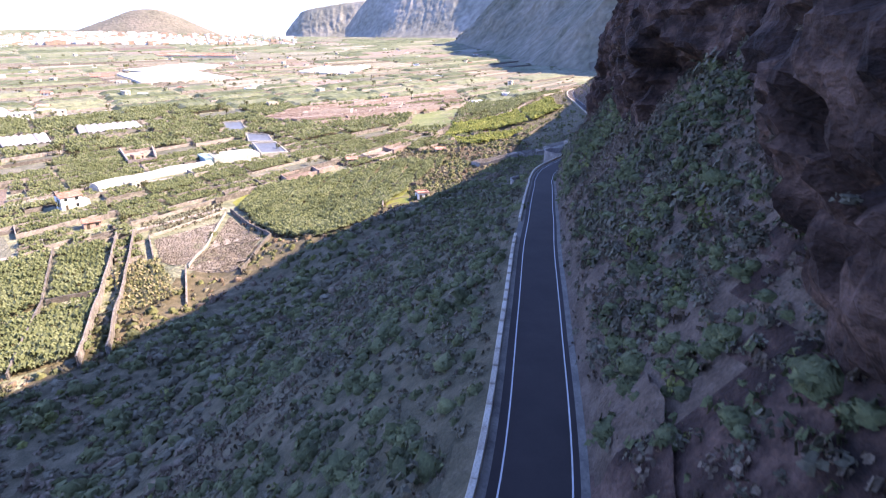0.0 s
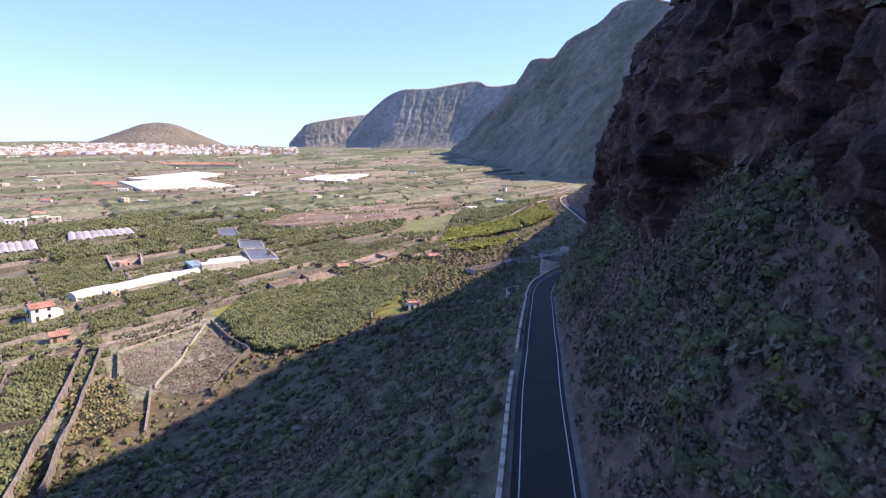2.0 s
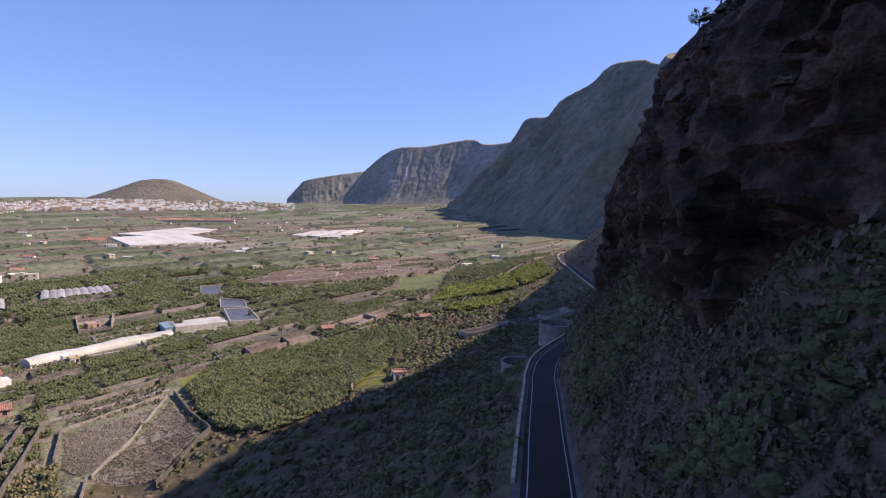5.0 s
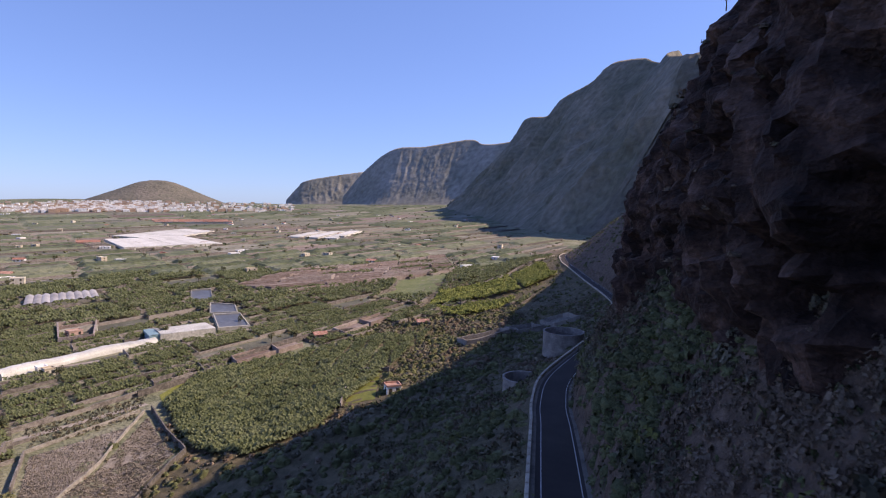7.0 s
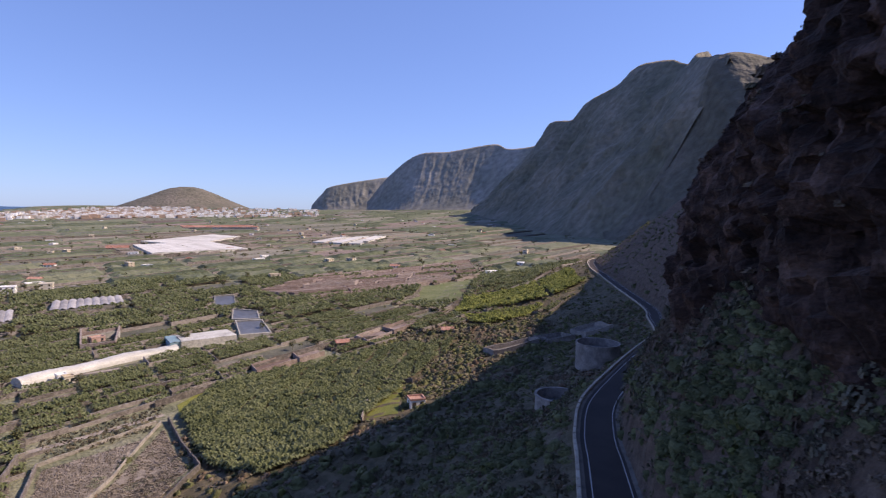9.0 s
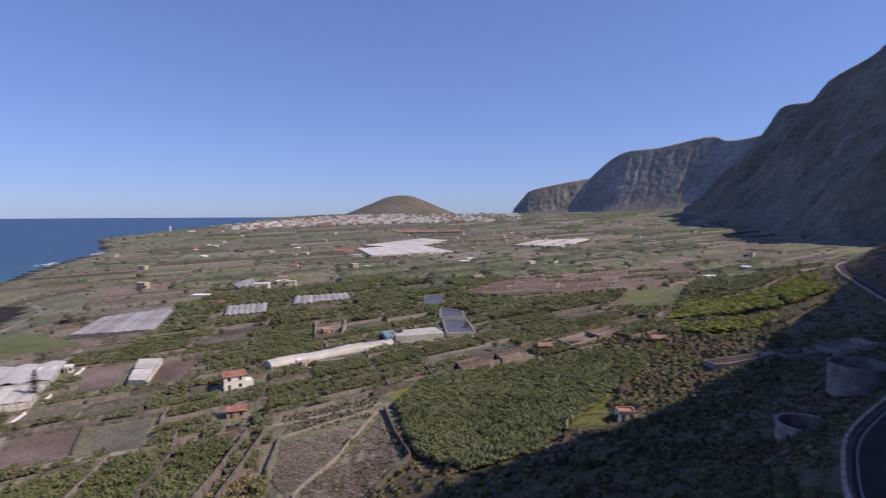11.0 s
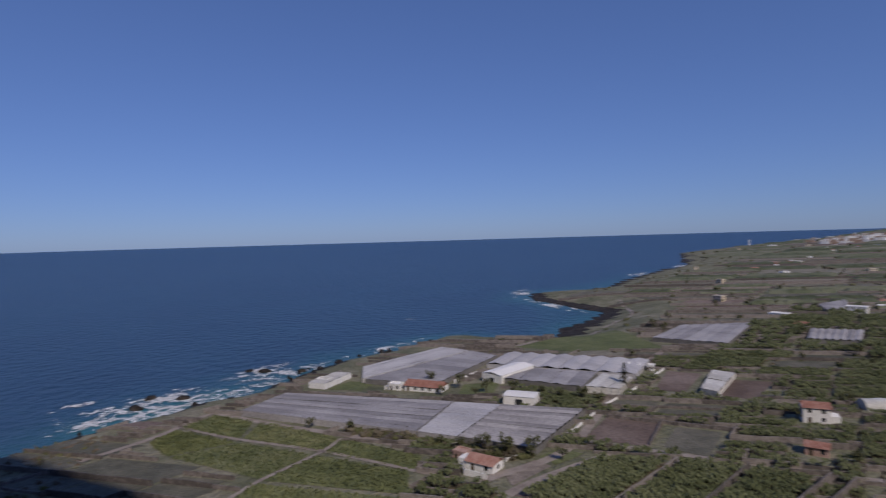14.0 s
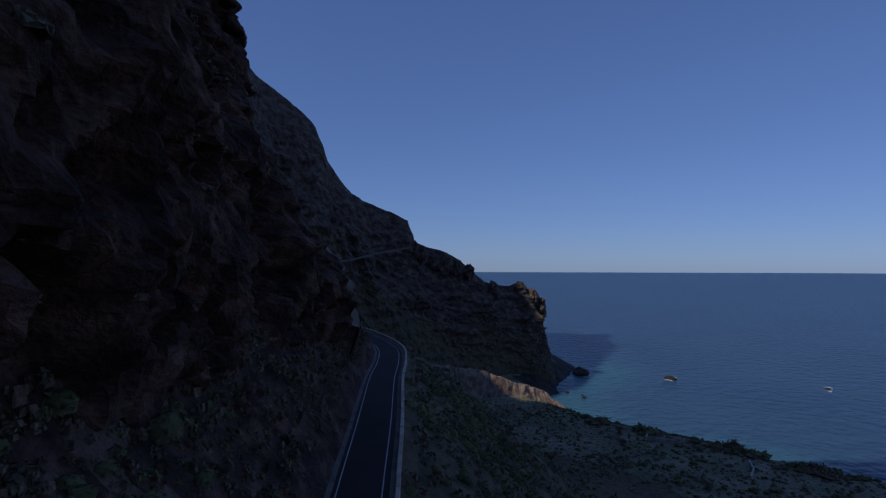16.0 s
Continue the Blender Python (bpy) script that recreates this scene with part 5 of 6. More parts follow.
greenhouse([(-284, 160), (-237, 215), (-214, 193), (-262, 141)], 2.3, 8, M_NET_MID, "wavy grey shade-net house", 0.9, posts=4)
greenhouse([(-248, 150), (-224, 180), (-204, 162), (-230, 138)], 2.3, 5, M_NET, "flat grey shade-net house behind a barn", 0.4, posts=4)
greenhouse([(-220, 180), (-209, 188), (-194, 173), (-203, 163)], 2.6, 3, M_NET_PALE, "brownish plastic house beside the track", 0.3, posts=4)
greenhouse([(-257, 55), (-274, 68), (-269, 75), (-251, 62)], 2.6, 3, M_NET_PALE, "low pinkish-roofed sheds at the cliff edge", 0.3, M_WHITE)
greenhouse([(-289, 252), (-256, 276), (-309, 341), (-322, 296)], 2.4, 7, M_NET, "bluish grey shade-net house", 0.3, posts=5)
greenhouse([(-247, 319), (-231, 337), (-255, 368), (-272, 348)], 2.4, 7, M_NET, "grey ridged net house", 0.9)
greenhouse([(-231, 364), (-206, 396), (-224, 422), (-253, 397)], 2.4, 9, M_NET, "grey ridged net house", 1.0)
greenhouse([(-361, 451), (-376, 496), (-330, 446), (-333, 428)], 2.4, 5, M_NET, "small pale net house", 0.5)
greenhouse([(-184, 202), (-208, 227), (-199, 231), (-177, 204)], 2.4, 4, M_NET_PALE, "pale plastic tunnel beside red soil", 0.4)
# long white plastic house with a stepped roof line
def tunnel(points, width, label):
    """A long plastic tunnel whose skin sags and rises from hoop to hoop."""
    line = spline([(*p, 0) for p in points], 2.5)
    t = np.gradient(line, axis=0)
    t /= np.linalg.norm(t, axis=1)[:, None]
    nrm = np.stack([-t[:, 1], t[:, 0]], 1)
    z = height(line[:, 0], line[:, 1])
    for _ in range(6):
        z[1:-1] = (z[:-2] + z[1:-1] + z[2:]) / 3
    z0 = z.min() - 0.4
    root = thing("plastic_tunnel", pose(line[0, 0], line[0, 1], z0), label, "greenhouse", "greenhouses")
    r = np.random.default_rng(5)
    arc = np.linspace(0, math.pi, 11)
    rows = []
    for k in range(len(line)):
        h = 2.9 + 0.35 * math.sin(k * 0.55) + 0.25 * math.sin(k * 0.21 + 1) + r.uniform(-0.1, 0.1) - (0.15 if k % 2 else 0)
        rows.append([(line[k, 0] - line[0, 0] + nrm[k, 0] * math.cos(a) * width / 2, line[k, 1] - line[0, 1] + nrm[k, 1] * math.cos(a) * width / 2, z[k] - z0 - 0.3 + (0.3 + h) * math.sin(a) ** 0.6) for a in arc])
    for k in range(0, len(rows) - 1, 4):
        seg = rows[k:k + 5]
        mesh_object("roof_sheet", [p for row in seg for p in row], grid_faces(len(seg), len(arc)), M_SHEET, root)
    for k in (0, len(rows) - 1):
        mesh_object("end_sheet", rows[k], [tuple(range(len(arc)))], M_NET_PALE, root)
    return root


for q in ([(-152, 240), (-146, 236), (-131, 266), (-137, 271)], [(-137, 271), (-131, 266), (-117, 288), (-123, 294)]):
    take(q, 1)
tunnel([(-149, 238), (-142, 253), (-134, 268), (-127, 280), (-120, 291)], 7.0, "long white plastic tunnel with a sagging skin")
for pts in ([(-240, 87), (-249, 96), (-238, 111)], [(-239, 118), (-251, 132)], [(-148.5, 96), (-141, 94.5), (-136, 99)]):
    wall_line(pts, 1.6, 0.35, M_WHITE, "whitewashed garden wall")
wall_line([(-146, 108), (-149, 118), (-163, 138), (-184, 161), (-197, 180), (-226, 216), (-236, 227)], 0.9, 0.35, M_WHITE, "low whitewashed wall along the farm track")
greenhouse([(-126, 303), (-117, 291), (-98, 305), (-108, 317)], 3.6, 6, M_SHEET, "white greenhouse with a blue end sheet", 0.3, M_NET_PALE)
greenhouse([(-130, 301), (-126, 304), (-118, 292), (-121, 289)], 3.4, 1, M_BLUE, "faded blue plastic end of a greenhouse", 0.2, M_BLUE)
greenhouse([(-539, 995), (-522, 1235), (-432, 1159), (-417, 911)], 3.5, 8, M_NET_PALE, "huge pale sand-coloured greenhouse block", 0.3)
greenhouse([(-500, 905), (-425, 1000), (-298, 842), (-387, 754)], 3.5, 8, M_NET_PALE, "huge pale sand-coloured greenhouse block", 0.3)
for k in range(3):
    greenhouse([(-246 + 33 * k, 1000 - 18 * k), (-238 + 33 * k, 1148 + 20 * k), (-213 + 33 * k, 1165 + 18 * k), (-222 + 33 * k, 985 - 15 * k)], 3.5, 2, M_NET_PALE, "pale plastic greenhouse strip", 0.4)

# houses and barns
take([(-150, 100), (-138, 100), (-138, 112), (-150, 112)], 4)
house(-143.5, 101, 42, 8.5, 6, 1, "white farmhouse with a terracotta roof and terrace", annex=(-7.2, -2.2, 2.9, 4.2, 2.6))
house(-152, 97, 42, 4, 3.4, 1, "small pink-roofed white outhouse", M_PINK, "flat", name="outhouse")
take([(-150, 207), (-138, 207), (-138, 220), (-150, 220)], 2)
house(-144, 213, 52, 7.5, 6, 2, "two-storey white house with a terracotta roof", annex=(4.0, -2.5, 2.5, 4.5, 2.8))
house(-122, 190, 40, 5.5, 4.5, 1, "small pink farmhouse with a tiled roof", M_PINK)
take([(-127, 185), (-117, 185), (-117, 195), (-127, 195)], 1)
house(-231, 203, 45, 5.5, 4, 1, "small flat-roofed white house by the track", roof="flat")
house(-226, 208.5, 45, 3, 2.6, 1, "small white outbuilding by the track", roof="flat", name="outhouse")
shed([(-206, 131), (-199, 141), (-193, 137), (-199, 127)], 3.6, M_WHITE, "white flat barn between net houses", rise=0.5)
shed([(-238, 131), (-252, 152), (-243, 157), (-229, 137)], 4.0, M_WHITE, "long bright white packing barn", rise=0.9)
house(-233, 104, 52, 17, 8, 1, "long white villa with a red tiled roof")
house(-239, 92, 52, 6, 4, 1, "low white pool house beside a villa", roof="flat", name="outhouse")
take([(-245, 85), (-225, 95), (-225, 118), (-240, 110)], 2)
house(-262, 62, 52, 6, 4, 1, "flat white house at the cliff edge", roof="flat")
house(-322, 443, 30, 13, 7, 2, "white house among far trees", roof="flat")
house(-336, 389, 20, 12, 8, 1, "flat white house among trees", roof="flat")
house(-290, 362, 15, 10, 6, 1, "low white house with a tiled roof")
house(-47.9, 299.6, 30, 6, 4.5, 1, "small tiled house beside a banana field", M_PINK)
house(-0.7, 316.9, 10, 6, 4.5, 1, "small house with an orange tiled roof", M_CREAM)
house(-138, 245, 52, 3.2, 3, 1, "small white pump house", roof="flat", name="pump_house")
house(-134, 243, 52, 3.4, 3.2, 1, "small ochre pump house", M_CREAM, "flat", name="pump_house")
house(-499, 864, 30, 30, 14, 1, "long low building with a red roof", M_PINK)
house(-305, 461, 30, 9, 7, 2, "yellow-ochre house among distant fields", M_CREAM, "flat")
hut = house(-6.5, 200.0, 20, 4.2, 3.6, 1, "small hut with white walls and a red-tiled lean roof", roof="tile", name="hut")
# ruined yard with low walls
wall_line([(-180, 317), (-169, 331), (-148, 293), (-159, 286)], 3.2, 0.8, M_TERRACE_WALL, "grey walls of a roofless farm yard", True)
wall_line([(-175, 310), (-164, 324)], 2.8, 0.7, M_TERRACE_WALL, "pinkish inner wall of a roofless farm yard")
wall_line([(-170, 303), (-160, 316), (-154, 305)], 2.6, 0.7, M_CONCRETE, "grey inner wall of a roofless farm yard")
house(-163, 303, 57, 6, 4, 1, "roofless pinkish farm shed", M_PINK, "flat", name="shed")
# reservoirs
reservoir([(-164, 431), (-153, 438), (-135, 396), (-146, 389)], 1.6, "grey-blue farm reservoir full of water")
reservoir([(-130, 379), (-114, 376), (-104, 352), (-118, 348)], 2.0, "long reservoir with still blue-grey water")
reservoir([(-115, 345), (-102, 350), (-86, 318), (-99, 311)], 2.0, "long reservoir with still blue-grey water")
for q in ([(34.8, 275.8), (45.9, 275.4), (48.2, 259.1), (38.3, 259.6)], [(49.7, 276.0), (59.0, 274.4), (61.1, 256.2), (52.1, 258.5)], [(14.6, 268.9), (32.7, 274.7), (35.2, 262.2), (18.0, 258.0)]):
    wall_line(q, 2.0, 0.5, M_STONE, "stone walls of a shaded terrace yard", True)
    tagged(drape("yard", q, M_DUST, 0.25, 4.0), "bare grey yard inside stone walls", "yard", kind="structure")
    take(q, 1)
round_tank(43.8, 207.5, -11.2, 6.0, 3.5, "round grey concrete water tank beside the road")
round_tank(24.8, 161, -10.9, 4.6, 3.0, "low round concrete water tank among shrubs")

brown_terraces()
plots_above_the_bananas()
build_patchwork()


# ---- town, scattered houses, lighthouse ----
def build_town():
    r = np.random.default_rng(5)
    v, f = [], []
    n = 1500
    az = np.radians(np.where(r.uniform(0, 1, n) < 0.75, r.normal(31, 4.5, n), r.uniform(14, 42, n)))
    dist = 2150 + np.abs(r.normal(0, 420, n))
    xs, ys = -dist * np.sin(az), 50 + dist * np.cos(az)
    zs = height(xs, ys)
    for x, y, z in zip(xs, ys, zs):
        w, d, h = r.uniform(9, 24), r.uniform(8, 15), r.choice([4.5, 7.5, 7.5, 11])
        a = r.choice([0.5, 0.55, 2.1])
        c, s = math.cos(a), math.sin(a)
        b = len(v)
        for zz in (z - 1, z + h):
            for px, py in ((-w, -d), (w, -d), (w, d), (-w, d)):
                v.append((x + (px * c - py * s) / 2, y + (px * s + py * c) / 2, zz))
        f += [(b + 4, b + 5, b + 6, b + 7), (b, b + 1, b + 5, b + 4), (b + 1, b + 2, b + 6, b + 5), (b + 2, b + 3, b + 7, b + 6), (b + 3, b, b + 4, b + 7)]
    m = material("town_walls", [(0.42, 0.30, 0.22), (0.66, 0.62, 0.56), (0.80, 0.79, 0.77)], 0.004, 0.2, bump=0, island=0.9)
    return tagged(mesh_object("town", v, f, m, flat=True), "dense far town of low white and cream houses", "town", kind="stuff")


build_town()


def scattered_houses():
    r = np.random.default_rng(8)
    made = [house(-420, 620, 20, 10, 7, 1, "white farmhouse with tiled roof among distant fields"),
            house(-230, 700, 50, 12, 7, 1, "flat white farm building among distant fields", roof="flat"),
            house(-600, 560, 10, 9, 6, 2, "two-storey cream house among distant fields", M_CREAM, "flat")]
    n = 0
    while n < 95:
        a, d = math.radians(r.uniform(-8, 55)), r.uniform(480, 2100)
        x, y = -d * math.sin(a), 50 + d * math.cos(a)
        if coast_distance(np.array([x]), np.array([y]))[0] < 60 or x > 150:
            continue
        k = 1.0 + d / 2500
        copy_thing(made[n % 3], pose(x, y, ground_at(x, y) - 0.1, 0, 0, r.uniform(0, 180)))
        n += 1


scattered_houses()


def row_houses():
    """Two rows of ochre terraced houses in front of the town."""
    first = house(-704, 1488, 12, 15, 11, 2, "ochre terraced house with a tiled roof before the town", M_CREAM)
    for k in range(1, 26):
        a, b = k % 13, k // 13
        x, y = -704 + 14.0 * a - 30 * b, 1488 + 3.0 * a + 48 * b
        copy_thing(first, pose(x, y, ground_at(x, y) - 0.1, 0, 0, 12))


row_houses()


def lighthouse(x, y):
    z = ground_at(x, y)
    root = thing("lighthouse", pose(x, y, z), "tall slim white lighthouse tower on the point", "lighthouse")
    n = 16
    v, f = [], []
    for rr, zz in ((6, 0), (5, 4), (3.2, 4), (2.6, 24), (3.8, 25), (3.8, 26.5), (2.2, 26.5), (2.0, 29), (0.1, 30.5)):
        v += [(rr * math.cos(2 * math.pi * k / n), rr * math.sin(2 * math.pi * k / n), zz) for k in range(n)]
    for j in range(8):
        f += [(j * n + k, j * n + (k + 1) % n, (j + 1) * n + (k + 1) % n, (j + 1) * n + k) for k in range(n)]
    mesh_object("tower", v, f, M_WHITE, root, True)
    part("keeper_house", box(-16, -6, -1, -5.5, 6, 5, 0.1), M_WHITE, root)


lighthouse(-1860, 1750)


# ---- trees ----
def tree(x, y, h, label, crown_mat, kind, seed, group="trees", z=None):
    """A tapered trunk with limbs and a loose crown of leaf blades."""
    r = np.random.default_rng(seed)
    z = ground_at(x, y) if z is None else z
    root = thing("tree", pose(x, y, z - 0.2), label, "tree", group)
    bm = bmesh.new()

    def limb(a, b, ra, rb):
        d = (b - a)
        q = d.to_track_quat("Z", "Y")
        ring = [[bm.verts.new(p + q @ Vector((rr * math.cos(k * 1.047), rr * math.sin(k * 1.047), 0))) for k in range(6)] for p, rr in ((a, ra), (b, rb))]
        for k in range(6):
            bm.faces.new((ring[0][k], ring[0][(k + 1) % 6], ring[1][(k + 1) % 6], ring[1][k]))

    top = Vector((0, 0, h * (0.97 if kind == "pine" else 0.55)))
    limb(Vector((0, 0, 0)), top, h * 0.028, h * 0.008)
    v, f = [], []

    def blade(c, d, w, ln):
        q = d.to_track_quat("Y", "Z")
        b = len(v)
        for px, py in ((-w, 0), (w, 0), (w * 0.5, ln), (-w * 0.5, ln)):
            v.append(c + q @ Vector((px, py, 0)))
        f.append((b, b + 1, b + 2, b + 3))

    if kind == "pine":                       # tiers of level branches
        for k in range(16):
            zz = h * (0.16 + 0.8 * k / 15)
            reach = h * 0.20 * (1 - 0.85 * k / 15)
            for j in range(7):
                a = j * 0.9 + k * 0.7 + r.uniform(-0.2, 0.2)
                e = Vector((math.cos(a) * reach, math.sin(a) * reach, zz + reach * 0.12))
                limb(Vector((0, 0, zz)), e, h * 0.006, h * 0.002)
                for i in range(5):
                    t = 0.3 + 0.7 * i / 4
                    c = Vector((0, 0, zz)).lerp(e, t)
                    blade(c, Vector((math.cos(a) + r.uniform(-0.9, 0.9), math.sin(a) + r.uniform(-0.9, 0.9), r.uniform(-0.1, 0.5))), h * 0.012, h * 0.05)
    else:
        for j in range(7):
            a = j * 0.9 + r.uniform(-0.3, 0.3)
            e = Vector((math.cos(a) * h * r.uniform(0.15, 0.32), math.sin(a) * h * r.uniform(0.15, 0.32), h * r.uniform(0.55, 0.9)))
            limb(Vector((0, 0, h * r.uniform(0.25, 0.5))), e, h * 0.014, h * 0.004)
            for i in range(64):
                d = Vector(r.normal(0, 1, 3)).normalized()
                c = e + d * h * r.uniform(0.03, 0.17)
                blade(c, d + Vector(r.uniform(-0.6, 0.6, 3)), h * 0.028, h * 0.065)
    part("trunk", bm, M_BARK, root)
    mesh_object("crown", [tuple(p) for p in v], f, crown_mat, root, True)
    return root


tree(-202, 180, 11, "tall dark conifer with tiered branches by the track", M_SHRUB_GREEN, "pine", 1)
round_tree = tree(-197, 55, 4.2, "dark rounded tree at the edge of the net house", M_SHRUB_GREEN, "round", 2)
olive_tree = tree(-336, 284, 6.5, "broad dark tree above the cove", M_SHRUB_GREEN, "round", 3)
bushy_tree = tree(-146, 208, 4.5, "dark green tree beside the white house", M_SHRUB_GREEN, "round", 4)
tree(51.3, 135, 4.5, "small tree on the rim of the rock face", M_SHRUB_GREEN, "round", 6, z=61.6)


def more_trees():
    r = np.random.default_rng(3)
    spots = [(-187, 68), (-163, 93), (-158, 98), (-154, 104), (-150, 110), (-146, 116), (-141, 123), (-214, 120), (-218, 126), (-210, 135), (-205, 145), (-198, 150), (-192, 156), (-188, 160),
             (-330, 290), (-325, 278), (-300, 380), (-310, 370), (-322, 380), (-330, 430), (-315, 452), (-300, 445), (-120, 300), (-95, 330), (-80, 330), (5, 318), (-8, 322), (12, 310),
             (-60, 300), (-68, 292), (-125, 190), (-112, 192), (-150, 233), (-128, 240), (-230, 118), (-222, 108), (-242, 108)]
    for x, y in spots:
        src = (round_tree, olive_tree, bushy_tree)[r.integers(3)]
        copy_thing(src, pose(x, y, ground_at(x, y) - 0.2, 0, 0, r.uniform(0, 360)))
    n = 0
    while n < 260:
        a, d = math.radians(r.uniform(-14, 58)), r.uniform(300, 1500)
        x, y = -d * math.sin(a), 50 + d * math.cos(a)
        dc = coast_distance(np.array([x]), np.array([y]))[0]
        if dc < 50 or x > 130 or is_taken(np.array([(x, y)])):
            continue
        copy_thing((round_tree, olive_tree, bushy_tree)[r.integers(3)], pose(x, y, ground_at(x, y) - 0.2, 0, 0, r.uniform(0, 360)))
        n += 1


more_trees()


def far_hedges():
    """Hedges along the edges of the distant fields, and lone bushes between them."""
    r = np.random.default_rng(17)
    n = 1800
    a, d = np.radians(r.uniform(-16, 62, n)), 260 * (2600 / 260) ** r.uniform(0, 1, n)
    pts = [np.column_stack([-d * np.sin(a), 50 + d * np.cos(a), 0.7 + d / 900])]
    for p, q, dist in HEDGES:
        k = max(3, int(np.linalg.norm(q - p) / (1.2 + dist / 260)))
        t = r.uniform(0, 1, (k, 1))
        t = t[(vnoise(np.column_stack([t * 4, t * 0 + dist, t * 0])) > -0.25)]
        if len(t):
            line = p + (q - p) * t + r.normal(0, 0.4 + dist / 1500, (len(t), 2))
            pts.append(np.column_stack([line, np.full(len(t), 0.55 + dist / 1300)]))
    pts = np.vstack(pts)
    x, y, grow = pts.T
    s, _, _ = road_frame(x, y)
    ok = (coast_distance(x, y) > 30) & (s < -20) & ~taken_mask(np.stack([x, y], 1)) & ((s < -100) | (y > 330))
    x, y, grow = x[ok], y[ok], grow[ok]
    p = np.stack([x, y, height(x, y)], 1)
    size = (r.gamma(3.0, 0.38, len(x)) + 0.25) * grow
    for k, m in enumerate((M_SHRUB_GREEN, M_SHRUB_GREY)):
        scatter("hedge_scrub", bush(50 + k, 2, 6, 5, 0.5), p[k::2], size[k::2], m, "dark hedges and scrub between distant fields", "hedge", 60 + k)


far_hedges()


# ---- parapet of the road ----
def build_parapet():
    me = part("block", box(-0.99, -0.17, 0, 0.99, 0.17, 0.55, 0.03), M_PARAPET)
    data = me.data
    bpy.data.objects.remove(me)
    low = part("block", box(-0.8, -0.17, 0, 0.8, 0.17, 0.52, 0.03), M_PARAPET)
    short = low.data
    bpy.data.objects.remove(low)
    wall = thing("parapet", pose(0, 0, 0), "low pale concrete parapet along the road's outer edge", "parapet")
    k = 0
    i = 30
    while i < NR - 230:
        y = ROAD[i, 1]
        if 61 < y < 70:                                   # the parapet stops here and sets in again
            i += 2
            continue
        spaced = 36 <= y <= 61
        p = ROAD[i] - ROAD_N[i] * 2.7
        o = new("block", short if spaced else data)
        o.parent = wall
        turn = math.degrees(math.atan2(ROAD_T[i, 1], ROAD_T[i, 0]))
        slope = math.degrees(math.atan2(ROAD[min(i + 2, NR - 1), 2] - ROAD[i, 2], 2))
        o.matrix_basis = pose(p[0], p[1], p[2] - 0.05, 0, -slope, turn)
        k += 1
        i += 2
    return wall


build_parapet()
far_rail = ribbon("parapet_far", NR - 330, NR - 60, -2.4, -2.8, 0.5, M_CONCRETE, road, z_b=0.5)
far_rail.name = "kerb"


# ---- scrub on the hillside ----
def hillside(n, lo, hi, y0, y1, seed):
    r = np.random.default_rng(seed)
    i = r.integers(0, NR, n * 3)
    keep = (ROAD[i, 1] > y0) & (ROAD[i, 1] < y1)
    i = i[keep][:n]
    s = r.uniform(lo, hi, len(i))
    p = ROAD[i] + ROAD_N[i] * s[:, None] + r.uniform(-1, 1, (len(i), 3))
    back, _, _ = road_frame(p[:, 0], p[:, 1])
    ok = ((back > 2.7) | (back < -2.95)) & (coast_distance(p[:, 0], p[:, 1]) > 6)
    ok &= ~taken_mask(p[:, :2])
    p = p[ok]
    back = back[ok]
    p[:, 2] = height(p[:, 0], p[:, 1]) + 0.35 * (np.abs(back) < 4)
    patch = fbm(p, 17, 3, seed + 5)
    return p, patch, r


def plant(p, patch, r, near, seed, grow=1.0):
    pick = patch + r.normal(0, 0.2, len(p))
    lime = r.uniform(0, 1, len(p)) < 0.012 + 0.03 * (patch > 0.3)
    kinds = ((M_SHRUB_GREY, "grey-green drought shrubs on the slope", (pick > -0.2) & (pick < 0.06) & ~lime),
             (M_SHRUB_GREEN, "dark green shrubs on the slope", (pick >= 0.06) & ~lime),
             (M_SHRUB_DRY, "dry brown shrubs on the slope", (pick <= -0.2) & ~lime),
             (M_SHRUB_LIME, "fresh yellow-green shrubs on the slope", lime))
    for k, (m, lab, mask) in enumerate(kinds):
        q = p[mask]
        for j in range(3):
            sub = q[j::3]
            if not len(sub):
                continue
            size = np.random.default_rng(seed + j).gamma(3.2, 0.19, len(sub)) + 0.22
            if k == 2:
                size = size * 0.7
            if near and k != 1:
                shape = leaf_dome(32, 0.31, seed + 7 * k + j, -0.1)
            elif near:
                shape = bush(seed + 7 * k + j, 3, 6, 32, 0.25)
            else:
                shape = bush(seed + 7 * k + j, 2, 5, 8, 0.42)
            scatter("shrubs", shape, sub, np.minimum(size * grow, 2.4), m, lab, "shrubs", seed + 31 * k + j, (0.65, 1.2), near and k != 1)


p, patch, r = hillside(9000, -40, -2.95, -50, 150, 61)
plant(p, patch, r, True, 300, 0.85)
p, patch, r = hillside(5400, -112, -36, -150, 330, 62)
plant(p, patch, r, False, 400, 1.3)
p, patch, r = hillside(18000, 2.7, 16, -45, 165, 63)
sparse = (p[:, 1] > 26) | (r.uniform(0, 1, len(p)) < 0.3)          # little grows on the bare rock
p, patch = p[sparse], patch[sparse]
plant(p, patch - 0.16 - 0.16 * (p[:, 1] < 38), r, True, 500, 0.72)
p, patch, r = hillside(4500, -40, -3, 140, 300, 67)
plant(p, patch + 0.02, r, False, 350)
p, patch, r = hillside(4800, -118, -40, 0, 330, 66)
plant(p, patch + 0.05, r, False, 450, 1.6)
p, patch, r = hillside(5000, -120, 40, 195, 520, 64)
plant(p, patch + 0.3, r, False, 600)
p, patch, r = hillside(3600, -110, -4.0, -150, -45, 65)
plant(p, patch, r, False, 700)


